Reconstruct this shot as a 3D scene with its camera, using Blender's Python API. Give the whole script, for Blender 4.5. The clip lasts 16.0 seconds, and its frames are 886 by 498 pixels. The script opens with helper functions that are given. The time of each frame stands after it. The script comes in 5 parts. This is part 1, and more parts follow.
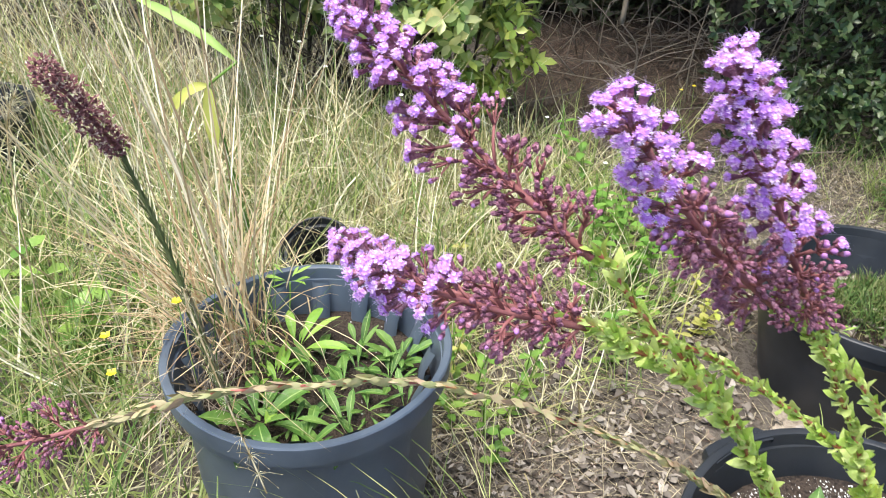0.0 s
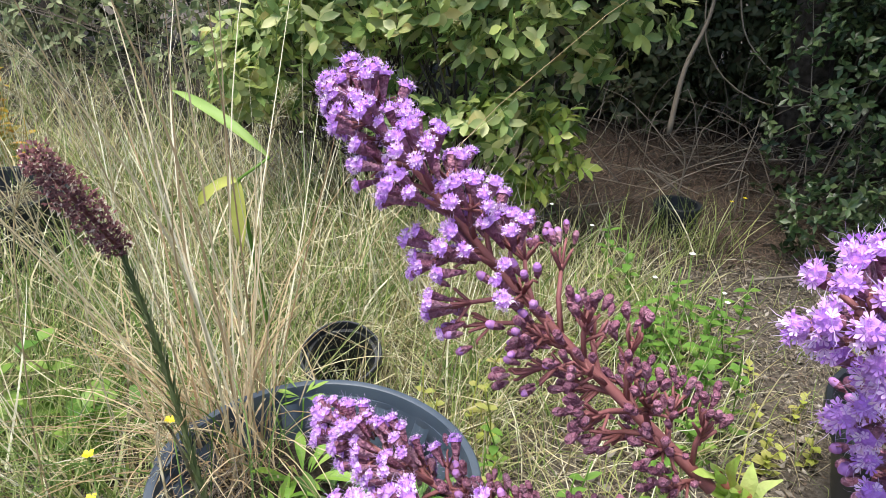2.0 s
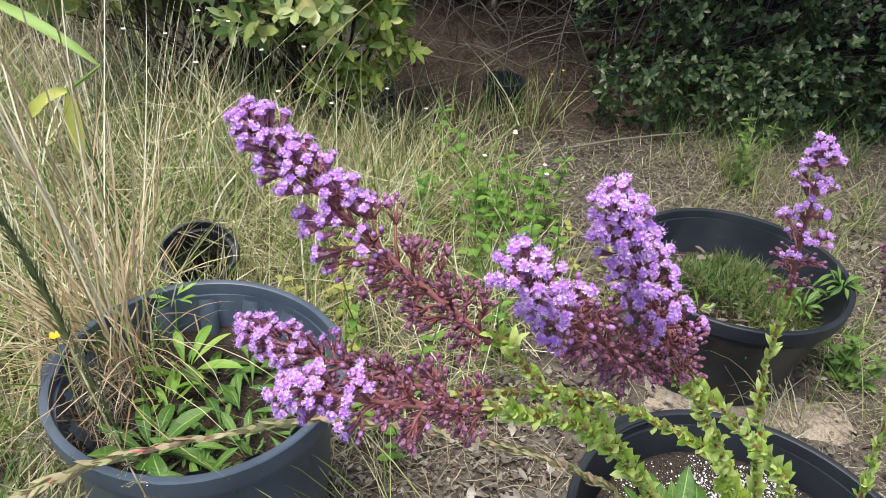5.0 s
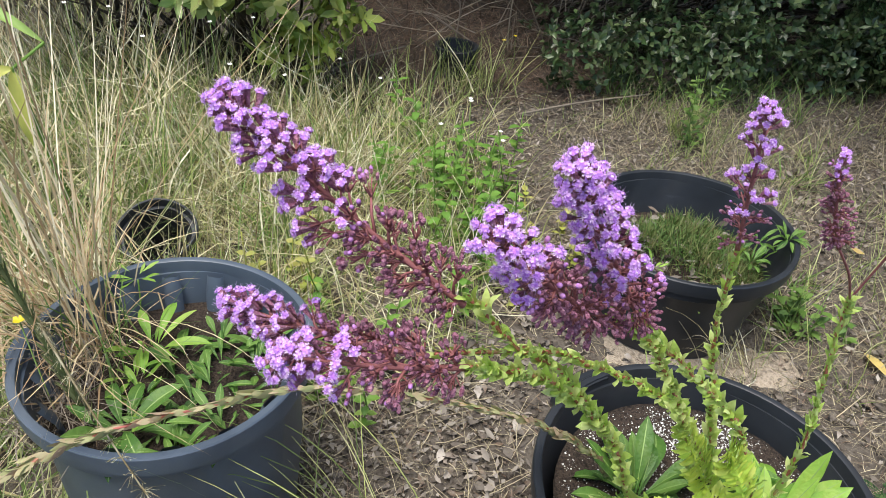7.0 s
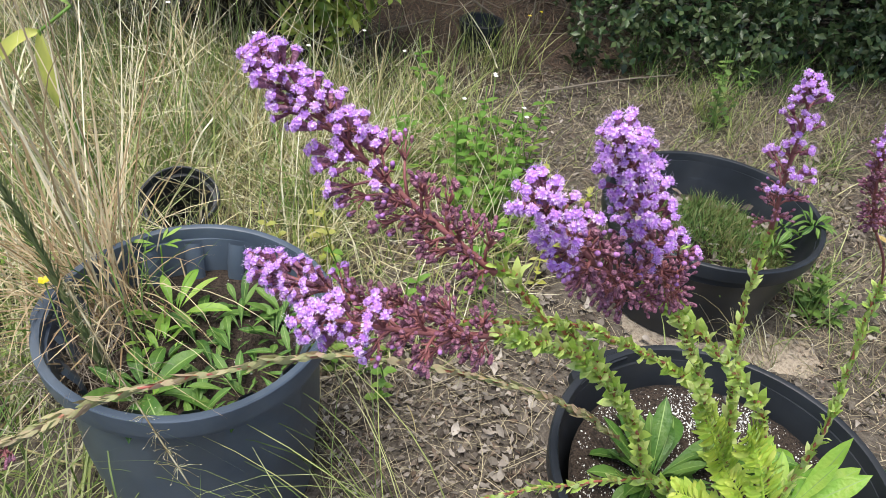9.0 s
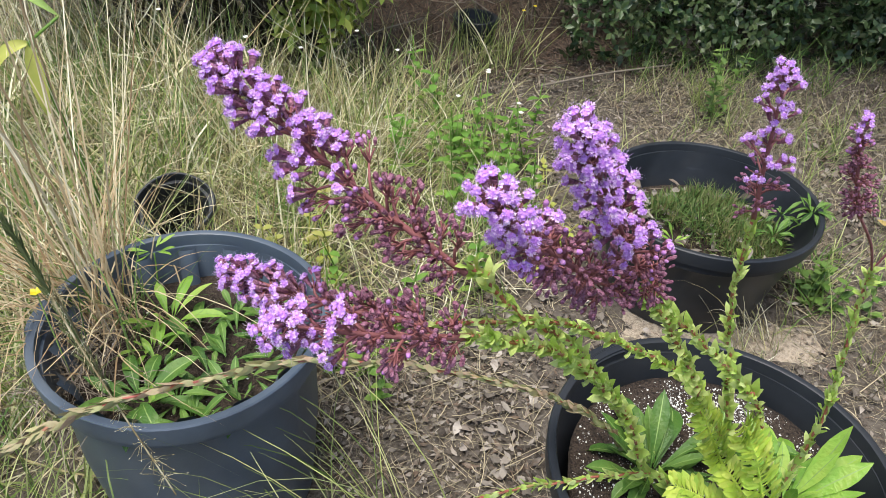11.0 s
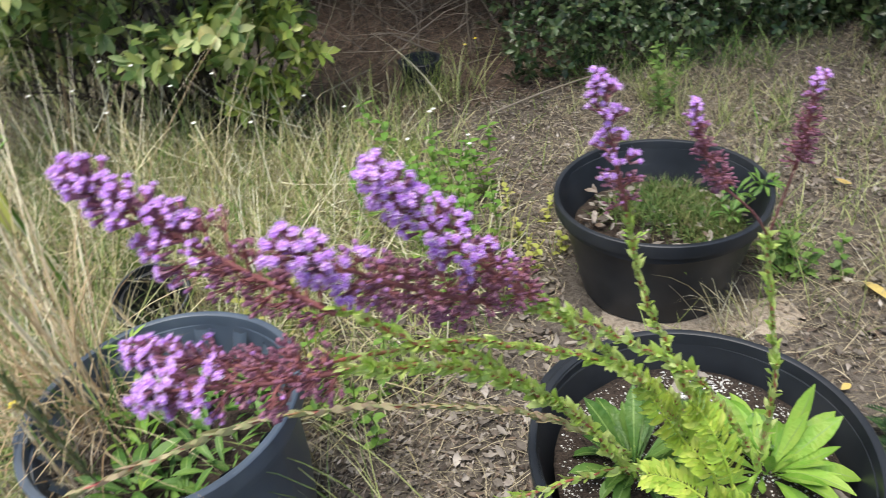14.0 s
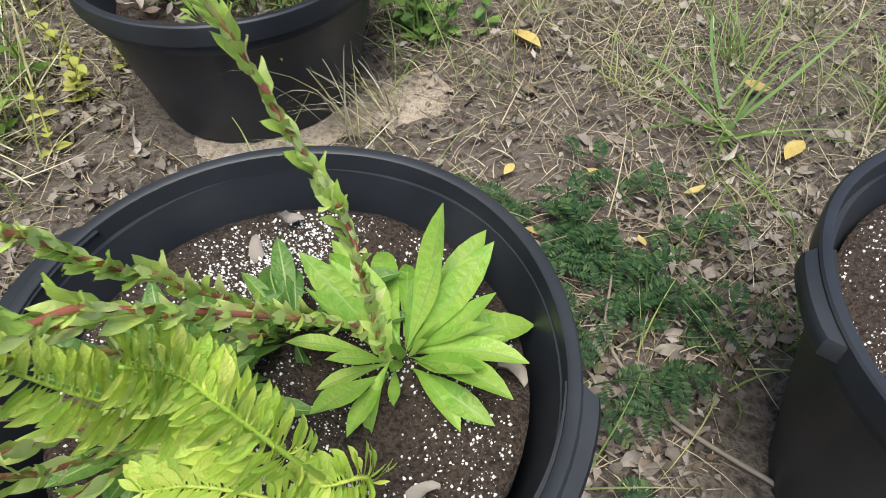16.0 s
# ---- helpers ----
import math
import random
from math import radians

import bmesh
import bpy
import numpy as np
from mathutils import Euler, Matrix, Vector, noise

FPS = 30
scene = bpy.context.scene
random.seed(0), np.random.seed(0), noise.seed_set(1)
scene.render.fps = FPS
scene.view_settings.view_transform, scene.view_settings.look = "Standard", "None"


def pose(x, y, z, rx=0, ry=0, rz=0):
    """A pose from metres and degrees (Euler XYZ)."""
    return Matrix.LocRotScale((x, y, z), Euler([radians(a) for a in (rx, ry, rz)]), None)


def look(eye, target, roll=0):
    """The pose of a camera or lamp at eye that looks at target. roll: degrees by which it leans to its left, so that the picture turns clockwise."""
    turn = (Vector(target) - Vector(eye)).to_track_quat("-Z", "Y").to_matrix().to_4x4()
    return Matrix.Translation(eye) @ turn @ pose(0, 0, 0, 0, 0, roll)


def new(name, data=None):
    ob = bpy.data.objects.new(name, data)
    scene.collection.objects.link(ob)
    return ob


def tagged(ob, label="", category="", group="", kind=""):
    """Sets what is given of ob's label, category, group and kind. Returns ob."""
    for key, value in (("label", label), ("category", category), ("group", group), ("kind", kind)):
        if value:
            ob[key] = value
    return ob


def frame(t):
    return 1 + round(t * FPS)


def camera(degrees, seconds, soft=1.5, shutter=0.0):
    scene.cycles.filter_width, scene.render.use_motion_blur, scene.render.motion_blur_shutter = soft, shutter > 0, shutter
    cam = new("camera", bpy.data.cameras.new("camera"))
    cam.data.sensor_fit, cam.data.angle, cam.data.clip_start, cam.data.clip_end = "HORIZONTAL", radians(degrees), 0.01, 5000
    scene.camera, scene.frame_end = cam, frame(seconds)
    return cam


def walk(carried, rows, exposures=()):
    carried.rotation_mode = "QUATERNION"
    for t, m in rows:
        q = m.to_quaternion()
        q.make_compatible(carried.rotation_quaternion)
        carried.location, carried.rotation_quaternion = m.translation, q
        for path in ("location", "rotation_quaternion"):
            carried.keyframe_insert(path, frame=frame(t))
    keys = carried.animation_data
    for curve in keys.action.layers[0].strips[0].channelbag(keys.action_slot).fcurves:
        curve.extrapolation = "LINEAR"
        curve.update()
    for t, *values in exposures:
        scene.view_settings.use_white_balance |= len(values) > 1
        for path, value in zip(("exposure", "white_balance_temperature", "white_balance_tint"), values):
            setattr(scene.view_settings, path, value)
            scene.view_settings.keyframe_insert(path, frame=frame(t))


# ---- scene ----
cam = camera(63.21, 16.0, soft=0.75, shutter=0.26)
# seconds, eye x y z in metres, yaw, pitch, roll in degrees
ROWS = [
    (0.0, 0.3577, 0.5385, 1.0483, 1.26, -31.54, 1.87),
    (0.5, 0.3476, 0.5739, 1.0306, 3.29, -29.31, 3.32),
    (1.0, 0.3509, 0.6261, 1.0161, 4.66, -27.27, 3.49),
    (1.5, 0.3540, 0.6422, 1.0155, 5.72, -25.00, 2.89),
    (2.0, 0.3533, 0.6516, 1.0170, 4.81, -23.94, 2.88),
    (2.5, 0.3511, 0.6482, 1.0166, 4.51, -23.46, 2.52),
    (3.0, 0.3537, 0.6279, 1.0251, 2.81, -26.81, 2.99),
    (3.5, 0.3543, 0.5930, 1.0544, -0.64, -29.37, 3.22),
    (4.0, 0.3553, 0.5663, 1.0804, -3.95, -31.63, 3.71),
    (4.5, 0.3537, 0.5557, 1.0952, -7.06, -32.65, 4.33),
    (5.0, 0.3446, 0.5528, 1.1078, -9.96, -33.22, 5.19),
    (7.5, 0.3331, 0.5353, 1.1180, -14.50, -35.93, 5.59),
    (8.0, 0.3342, 0.5334, 1.1105, -13.99, -36.42, 6.16),
    (8.5, 0.3316, 0.5344, 1.1099, -13.52, -36.88, 6.44),
    (9.0, 0.3260, 0.5405, 1.1092, -12.96, -37.26, 6.43),
    (11.5, 0.3476, 0.5423, 1.1103, -12.75, -37.53, 3.82),
    (12.0, 0.3459, 0.5433, 1.1118, -13.23, -37.53, 3.44),
    (12.5, 0.3461, 0.5388, 1.1116, -12.43, -37.30, 1.89),
    (13.0, 0.3585, 0.5317, 1.1211, -12.07, -36.38, 0.32),
    (13.5, 0.3605, 0.5291, 1.1246, -11.64, -35.71, 0.74),
    (14.0, 0.4168, 0.4925, 1.1305, -12.02, -34.52, -6.83),
    (14.5, 0.5370, 0.5284, 1.0670, -24.97, -35.83, -5.58),
    (14.8, 0.6119, 0.6226, 0.9766, -32.16, -42.72, -2.07),
    (15.0, 0.6747, 0.6560, 0.9316, -34.49, -46.69, -3.17),
    (15.5, 0.7340, 0.7131, 0.8557, -38.29, -49.04, -1.71),
    (16.0, 0.7602, 0.7452, 0.8062, -40.96, -50.81, -0.53),
]


def eye_pose(x, y, z, yaw, pitch, roll):
    return pose(x, y, z, 90 + pitch, 0, yaw) @ pose(0, 0, 0, 0, 0, roll)


walk(cam, [(row[0], eye_pose(*row[1:])) for row in ROWS], exposures=[(0.0, 1.0), (1.0, 0.72), (2.0, 0.55), (3.5, 0.45), (13.5, 0.46), (14.5, 0.48), (16.0, 0.48)])

# ---- world and light ----
world = bpy.data.worlds.new("sky")
scene.world = world
world.use_nodes = True
wn = world.node_tree.nodes
sky = wn.new("ShaderNodeTexSky")
sky.sky_type, sky.sun_disc = "NISHITA", False
sky.sun_elevation, sky.sun_rotation = radians(73.5), radians(-128.0)
sky.air_density, sky.dust_density = 1.0, 1.5
world.node_tree.links.new(sky.outputs[0], wn["Background"].inputs[0])
wn["Background"].inputs[1].default_value = 0.15
sun = new("sun", bpy.data.lights.new("sun", "SUN"))
sun.data.energy, sun.data.angle, sun.data.color = 4.1, radians(40), (1.0, 0.95, 0.85)
sun.matrix_world = look((-1.4, -1.1, 6), (0.0, 0.0, 0.0))


# ---- materials ----
def material(name, stops, rough=0.6, metal=0.0, scale=30.0, vary=0.35, bump=0.0, bump_scale=120.0, through_light=0.0, per="island", spec=0.4, patch=0.0, patch_colour=(0.1, 0.1, 0.1), patch_scale=4.0):
    """A procedural surface: colours picked piece by piece, fine mottling, broad patches and relief."""
    m = bpy.data.materials.new(name)
    m.use_nodes = True
    nt = m.node_tree
    nodes, link = nt.nodes, nt.links.new
    b = nodes["Principled BSDF"]
    b.inputs["Roughness"].default_value = rough
    b.inputs["Metallic"].default_value = metal
    b.inputs["Specular IOR Level"].default_value = spec
    ramp = nodes.new("ShaderNodeValToRGB")
    el = ramp.color_ramp.elements
    while len(el) < len(stops):
        el.new(0.5)
    for i, c in enumerate(stops):
        el[i].position = i / max(1, len(stops) - 1)
        el[i].color = (*c, 1)
    coord = nodes.new("ShaderNodeTexCoord")
    n1 = nodes.new("ShaderNodeTexNoise")
    n1.inputs["Scale"].default_value = scale
    n1.inputs["Detail"].default_value = 5
    link(coord.outputs["Object"], n1.inputs["Vector"])
    if per == "island":
        src = nodes.new("ShaderNodeNewGeometry").outputs["Random Per Island"]
    elif per == "object":
        src = nodes.new("ShaderNodeObjectInfo").outputs["Random"]
    else:
        src = n1.outputs["Fac"]
    if per in ("island", "object"):
        mixer = nodes.new("ShaderNodeMath")
        mixer.operation = "MULTIPLY_ADD"
        link(n1.outputs["Fac"], mixer.inputs[0])
        mixer.inputs[1].default_value = vary
        off = nodes.new("ShaderNodeMath")
        off.operation = "MULTIPLY_ADD"
        link(src, off.inputs[0])
        off.inputs[1].default_value = 1.0
        off.inputs[2].default_value = -vary / 2
        link(off.outputs[0], mixer.inputs[2])
        src = mixer.outputs[0]
    else:
        spread = nodes.new("ShaderNodeMapRange")
        spread.inputs[1].default_value, spread.inputs[2].default_value = 0.3, 0.7
        link(src, spread.inputs[0])
        src = spread.outputs[0]
    link(src, ramp.inputs[0])
    colour = ramp.outputs[0]
    if patch:
        n2 = nodes.new("ShaderNodeTexNoise")
        n2.inputs["Scale"].default_value = patch_scale
        n2.inputs["Detail"].default_value = 6
        link(coord.outputs["Object"], n2.inputs["Vector"])
        r2 = nodes.new("ShaderNodeMapRange")
        r2.inputs[1].default_value, r2.inputs[2].default_value, r2.inputs[4].default_value = 0.45, 0.65, patch
        link(n2.outputs["Fac"], r2.inputs[0])
        mx = nodes.new("ShaderNodeMix")
        mx.data_type = "RGBA"
        link(r2.outputs[0], mx.inputs[0])
        link(colour, mx.inputs[6])
        mx.inputs[7].default_value = (*patch_colour, 1)
        colour = mx.outputs[2]
    link(colour, b.inputs["Base Color"])
    if bump:
        n3 = nodes.new("ShaderNodeTexNoise")
        n3.inputs["Scale"].default_value = bump_scale
        n3.inputs["Detail"].default_value = 4
        link(coord.outputs["Object"], n3.inputs["Vector"])
        bp = nodes.new("ShaderNodeBump")
        bp.inputs["Strength"].default_value = bump
        bp.inputs["Distance"].default_value = 0.01
        link(n3.outputs["Fac"], bp.inputs["Height"])
        link(bp.outputs[0], b.inputs["Normal"])
    if through_light:
        tr = nodes.new("ShaderNodeBsdfTranslucent")
        link(colour, tr.inputs[0])
        ms = nodes.new("ShaderNodeMixShader")
        ms.inputs[0].default_value = through_light
        link(b.outputs[0], ms.inputs[1])
        link(tr.outputs[0], ms.inputs[2])
        link(ms.outputs[0], nodes["Material Output"].inputs[0])
    return m


M_SOIL = material("garden earth", [(0.035, 0.028, 0.023), (0.078, 0.065, 0.054), (0.13, 0.112, 0.094), (0.06, 0.05, 0.041)], 0.95, scale=60, bump=1.0, bump_scale=140, per="noise", patch=0.3, patch_colour=(0.17, 0.147, 0.122), patch_scale=5)
M_STRAW = material("dry straw", [(0.12, 0.092, 0.045), (0.46, 0.4, 0.21), (0.67, 0.61, 0.38), (0.85, 0.81, 0.6), (0.17, 0.132, 0.065), (0.9, 0.88, 0.7), (0.5, 0.44, 0.23), (0.1, 0.076, 0.036)], 0.55, scale=25, through_light=0.3)
M_THATCH = material("grey thatch", [(0.1, 0.085, 0.06), (0.22, 0.19, 0.13), (0.36, 0.31, 0.21), (0.5, 0.44, 0.3), (0.16, 0.12, 0.08)], 0.75, scale=25, through_light=0.1)
M_RIB = material("pale leaf midrib", [(0.21, 0.34, 0.09), (0.28, 0.4, 0.13)], 0.5, scale=8, through_light=0.2)
M_TAN = material("tan grass stalk", [(0.36, 0.25, 0.14), (0.58, 0.45, 0.27), (0.74, 0.63, 0.42), (0.44, 0.31, 0.18), (0.3, 0.2, 0.11)], 0.55, scale=25, through_light=0.25)
M_BLEACHED = material("bleached straw", [(0.55, 0.44, 0.27), (0.76, 0.67, 0.47), (0.86, 0.79, 0.6), (0.66, 0.52, 0.34)], 0.5, scale=25, through_light=0.15)
M_OLIVE = material("half-green grass", [(0.07, 0.125, 0.03), (0.28, 0.38, 0.1), (0.52, 0.57, 0.22), (0.13, 0.21, 0.05), (0.64, 0.66, 0.34), (0.2, 0.29, 0.07)], 0.5, scale=20, through_light=0.35)
M_GREEN = material("green grass", [(0.08, 0.16, 0.035), (0.15, 0.27, 0.06), (0.23, 0.34, 0.1), (0.12, 0.22, 0.07)], 0.5, scale=20, through_light=0.35)
M_LITTER = material("dead leaves", [(0.055, 0.045, 0.037), (0.11, 0.092, 0.077), (0.19, 0.167, 0.144), (0.32, 0.29, 0.255), (0.13, 0.09, 0.063), (0.44, 0.4, 0.36)], 0.85, scale=40, bump=0.3, through_light=0.1)
M_GOLD = material("fallen yellow leaf", [(0.62, 0.48, 0.15), (0.68, 0.55, 0.22), (0.5, 0.36, 0.13)], 0.6, scale=60, per="object", bump=0.2, through_light=0.2, patch=0.4, patch_colour=(0.42, 0.27, 0.1), patch_scale=5)
M_POT_OLD = material("weathered grey plastic", [(0.045, 0.062, 0.09), (0.066, 0.088, 0.122), (0.09, 0.115, 0.155)], 0.4, scale=9, bump=0.03, bump_scale=300, per="noise", patch=0.3, patch_colour=(0.13, 0.15, 0.17), patch_scale=7, spec=0.5)
M_POT = material("black plastic", [(0.014, 0.017, 0.022), (0.02, 0.024, 0.031), (0.03, 0.035, 0.044)], 0.42, scale=10, bump=0.025, bump_scale=300, per="noise", patch=0.25, patch_colour=(0.05, 0.05, 0.05), patch_scale=9, spec=0.36)
M_MIX = material("potting mix", [(0.013, 0.009, 0.007), (0.036, 0.025, 0.019), (0.078, 0.056, 0.043), (0.025, 0.017, 0.013)], 0.95, scale=230, bump=1.0, bump_scale=320, per="noise")
M_PERLITE = material("white perlite", [(0.6, 0.6, 0.58), (0.78, 0.78, 0.76), (0.85, 0.85, 0.83)], 0.9, scale=300)
M_BROWNSTRAW = material("brown needle litter", [(0.045, 0.029, 0.021), (0.1, 0.065, 0.046), (0.17, 0.115, 0.085), (0.27, 0.2, 0.155)], 0.8, scale=25)
M_PETAL = material("lilac florets", [(0.6, 0.28, 0.88), (0.74, 0.42, 0.93), (0.88, 0.6, 0.96), (0.97, 0.8, 0.97)], 0.55, scale=200, vary=0.3, through_light=0.22)
M_DOME = material("lilac floret dome", [(0.5, 0.2, 0.72), (0.6, 0.29, 0.8), (0.68, 0.36, 0.84)], 0.8, scale=600, bump=0.4, bump_scale=900)
M_FUZZ = material("pale lilac filaments", [(0.6, 0.42, 0.86), (0.74, 0.58, 0.9), (0.84, 0.74, 0.94)], 0.6, scale=200, through_light=0.3)
M_BUD = material("mauve bracts", [(0.24, 0.08, 0.14), (0.36, 0.14, 0.22), (0.48, 0.22, 0.32), (0.29, 0.1, 0.165), (0.54, 0.29, 0.39)], 0.75, scale=350, bump=0.8, bump_scale=500)
M_BUDTIP = material("purple bud tips", [(0.32, 0.13, 0.34), (0.44, 0.2, 0.56), (0.38, 0.16, 0.34), (0.5, 0.27, 0.62)], 0.55, scale=250)
M_STALK = material("dull red flower stalk", [(0.19, 0.065, 0.07), (0.29, 0.11, 0.115), (0.24, 0.085, 0.08)], 0.65, scale=120, per="noise")
M_STEM = material("green stem flushed red", [(0.4, 0.44, 0.16), (0.42, 0.13, 0.1), (0.46, 0.15, 0.13), (0.38, 0.42, 0.15)], 0.55, scale=28, per="noise")
M_CREEP = material("dark creeping leaves", [(0.012, 0.036, 0.014), (0.026, 0.065, 0.026), (0.05, 0.1, 0.036), (0.09, 0.14, 0.045)], 0.65, scale=20, through_light=0.15, spec=0.2)
M_SCALE = material("pale green stem leaves", [(0.38, 0.58, 0.1), (0.52, 0.7, 0.17), (0.7, 0.8, 0.33), (0.46, 0.64, 0.13)], 0.45, scale=3, vary=0.5, through_light=0.2, per="object", bump=0.15, bump_scale=12, patch=0.16, patch_colour=(0.5, 0.28, 0.2), patch_scale=1.3)
M_PALESCALE = material("greyish pink-flushed stem leaves", [(0.3, 0.34, 0.15), (0.42, 0.42, 0.22), (0.5, 0.36, 0.26), (0.4, 0.44, 0.2)], 0.55, scale=3, vary=0.6, through_light=0.15, per="object", bump=0.15, bump_scale=12, patch=0.4, patch_colour=(0.42, 0.2, 0.17), patch_scale=1.3)
M_ROSETTE = material("bright green leaves", [(0.15, 0.32, 0.04), (0.24, 0.45, 0.065), (0.36, 0.55, 0.11)], 0.4, scale=5, vary=0.5, bump=0.3, bump_scale=18, through_light=0.3, per="object", patch=0.45, patch_colour=(0.46, 0.52, 0.12), patch_scale=2.5)
M_DARKLEAF = material("mid green leaves", [(0.045, 0.12, 0.022), (0.08, 0.185, 0.035), (0.14, 0.26, 0.055)], 0.4, scale=5, vary=0.5, bump=0.3, bump_scale=18, through_light=0.25, per="object", patch=0.3, patch_colour=(0.25, 0.36, 0.08), patch_scale=3)
M_FERN = material("yellow-green crest leaves", [(0.38, 0.58, 0.085), (0.54, 0.69, 0.11), (0.7, 0.76, 0.17)], 0.4, scale=4, vary=0.6, bump=0.25, bump_scale=14, through_light=0.2, per="object", patch=0.3, patch_colour=(0.55, 0.72, 0.12), patch_scale=3)
M_BUSH = material("bush leaves", [(0.08, 0.15, 0.04), (0.22, 0.33, 0.1), (0.4, 0.5, 0.19), (0.58, 0.6, 0.28), (0.12, 0.21, 0.06), (0.46, 0.53, 0.16), (0.26, 0.37, 0.13), (0.6, 0.52, 0.22)], 0.35, scale=12, vary=0.25, through_light=0.3)
M_YOUNG = material("yellow-green young leaves", [(0.18, 0.28, 0.06), (0.32, 0.42, 0.09), (0.46, 0.5, 0.13), (0.24, 0.36, 0.08)], 0.35, scale=12, vary=0.25, through_light=0.3)
# Dark green leaves, toned lower still to carry the shade under trees.
M_HEDGE = material("hedge leaves darkened for shade", [(0.016, 0.034, 0.014), (0.036, 0.068, 0.027), (0.06, 0.11, 0.04), (0.15, 0.2, 0.085), (0.04, 0.05, 0.024), (0.085, 0.135, 0.05)], 0.32, scale=12, through_light=0.15)
M_THICKET = material("grey-green thicket leaves", [(0.12, 0.17, 0.08), (0.24, 0.3, 0.14), (0.38, 0.43, 0.22), (0.5, 0.53, 0.3), (0.22, 0.22, 0.12)], 0.5, scale=12, through_light=0.25)
# Thicket leaf tones scaled down, so the shade sits in the colour.
M_THICKET_SHADED = material("thicket leaves darkened for shade", [(0.05, 0.07, 0.035), (0.1, 0.13, 0.06), (0.16, 0.18, 0.09), (0.12, 0.1, 0.06)], 0.5, scale=8, through_light=0.2)
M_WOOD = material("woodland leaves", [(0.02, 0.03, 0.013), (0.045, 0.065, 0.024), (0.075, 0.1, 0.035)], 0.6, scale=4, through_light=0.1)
M_BARK = material("bark", [(0.035, 0.026, 0.02), (0.075, 0.06, 0.048), (0.12, 0.1, 0.085)], 0.9, scale=30, bump=0.9, bump_scale=60, per="noise")
M_TWIG = material("grey twigs", [(0.11, 0.088, 0.068), (0.2, 0.17, 0.135), (0.3, 0.26, 0.215)], 0.85, scale=30, bump=0.3)
M_DULL = material("dull green stalk", [(0.09, 0.12, 0.045), (0.14, 0.17, 0.065), (0.2, 0.22, 0.1)], 0.65, scale=4, per="object")
M_BROWN = material("dry seed head", [(0.08, 0.028, 0.036), (0.15, 0.055, 0.064), (0.22, 0.09, 0.095), (0.13, 0.045, 0.055), (0.19, 0.075, 0.08), (0.3, 0.16, 0.15), (0.65, 0.55, 0.48)], 0.8, scale=200)
M_YELLOW = material("yellow petals", [(0.8, 0.62, 0.02), (0.85, 0.7, 0.04)], 0.5, scale=80, through_light=0.2)
M_WHITE = material("white petals", [(0.75, 0.75, 0.7), (0.85, 0.85, 0.82)], 0.6, scale=80, through_light=0.2)
M_LIME = material("lime herb leaves", [(0.1, 0.22, 0.04), (0.16, 0.31, 0.055), (0.26, 0.4, 0.08)], 0.5, scale=40, through_light=0.3)
M_STRAP = material("pale green strap leaf", [(0.26, 0.42, 0.1), (0.34, 0.5, 0.14)], 0.5, scale=30, through_light=0.3, patch=0.4, patch_colour=(0.42, 0.5, 0.16), patch_scale=8)
M_CHLOROTIC = material("yellowing leaves", [(0.34, 0.42, 0.07), (0.5, 0.52, 0.12), (0.44, 0.42, 0.14)], 0.5, scale=30, through_light=0.3, patch=0.4, patch_colour=(0.3, 0.38, 0.08), patch_scale=20)
M_SAND = material("pale sand", [(0.2, 0.165, 0.13), (0.34, 0.285, 0.225), (0.46, 0.39, 0.31), (0.27, 0.22, 0.17)], 0.95, scale=90, bump=0.8, bump_scale=260, per="noise")
M_MOSS = material("mossy needles", [(0.035, 0.08, 0.018), (0.075, 0.15, 0.035), (0.13, 0.22, 0.055), (0.18, 0.16, 0.07), (0.09, 0.17, 0.04)], 0.6, scale=30, vary=0.5, through_light=0.2, patch=0.3, patch_colour=(0.22, 0.2, 0.08), patch_scale=12)
M_ORANGE = material("orange leaves", [(0.5, 0.22, 0.04), (0.6, 0.4, 0.05), (0.3, 0.3, 0.06)], 0.5, scale=30, through_light=0.3)


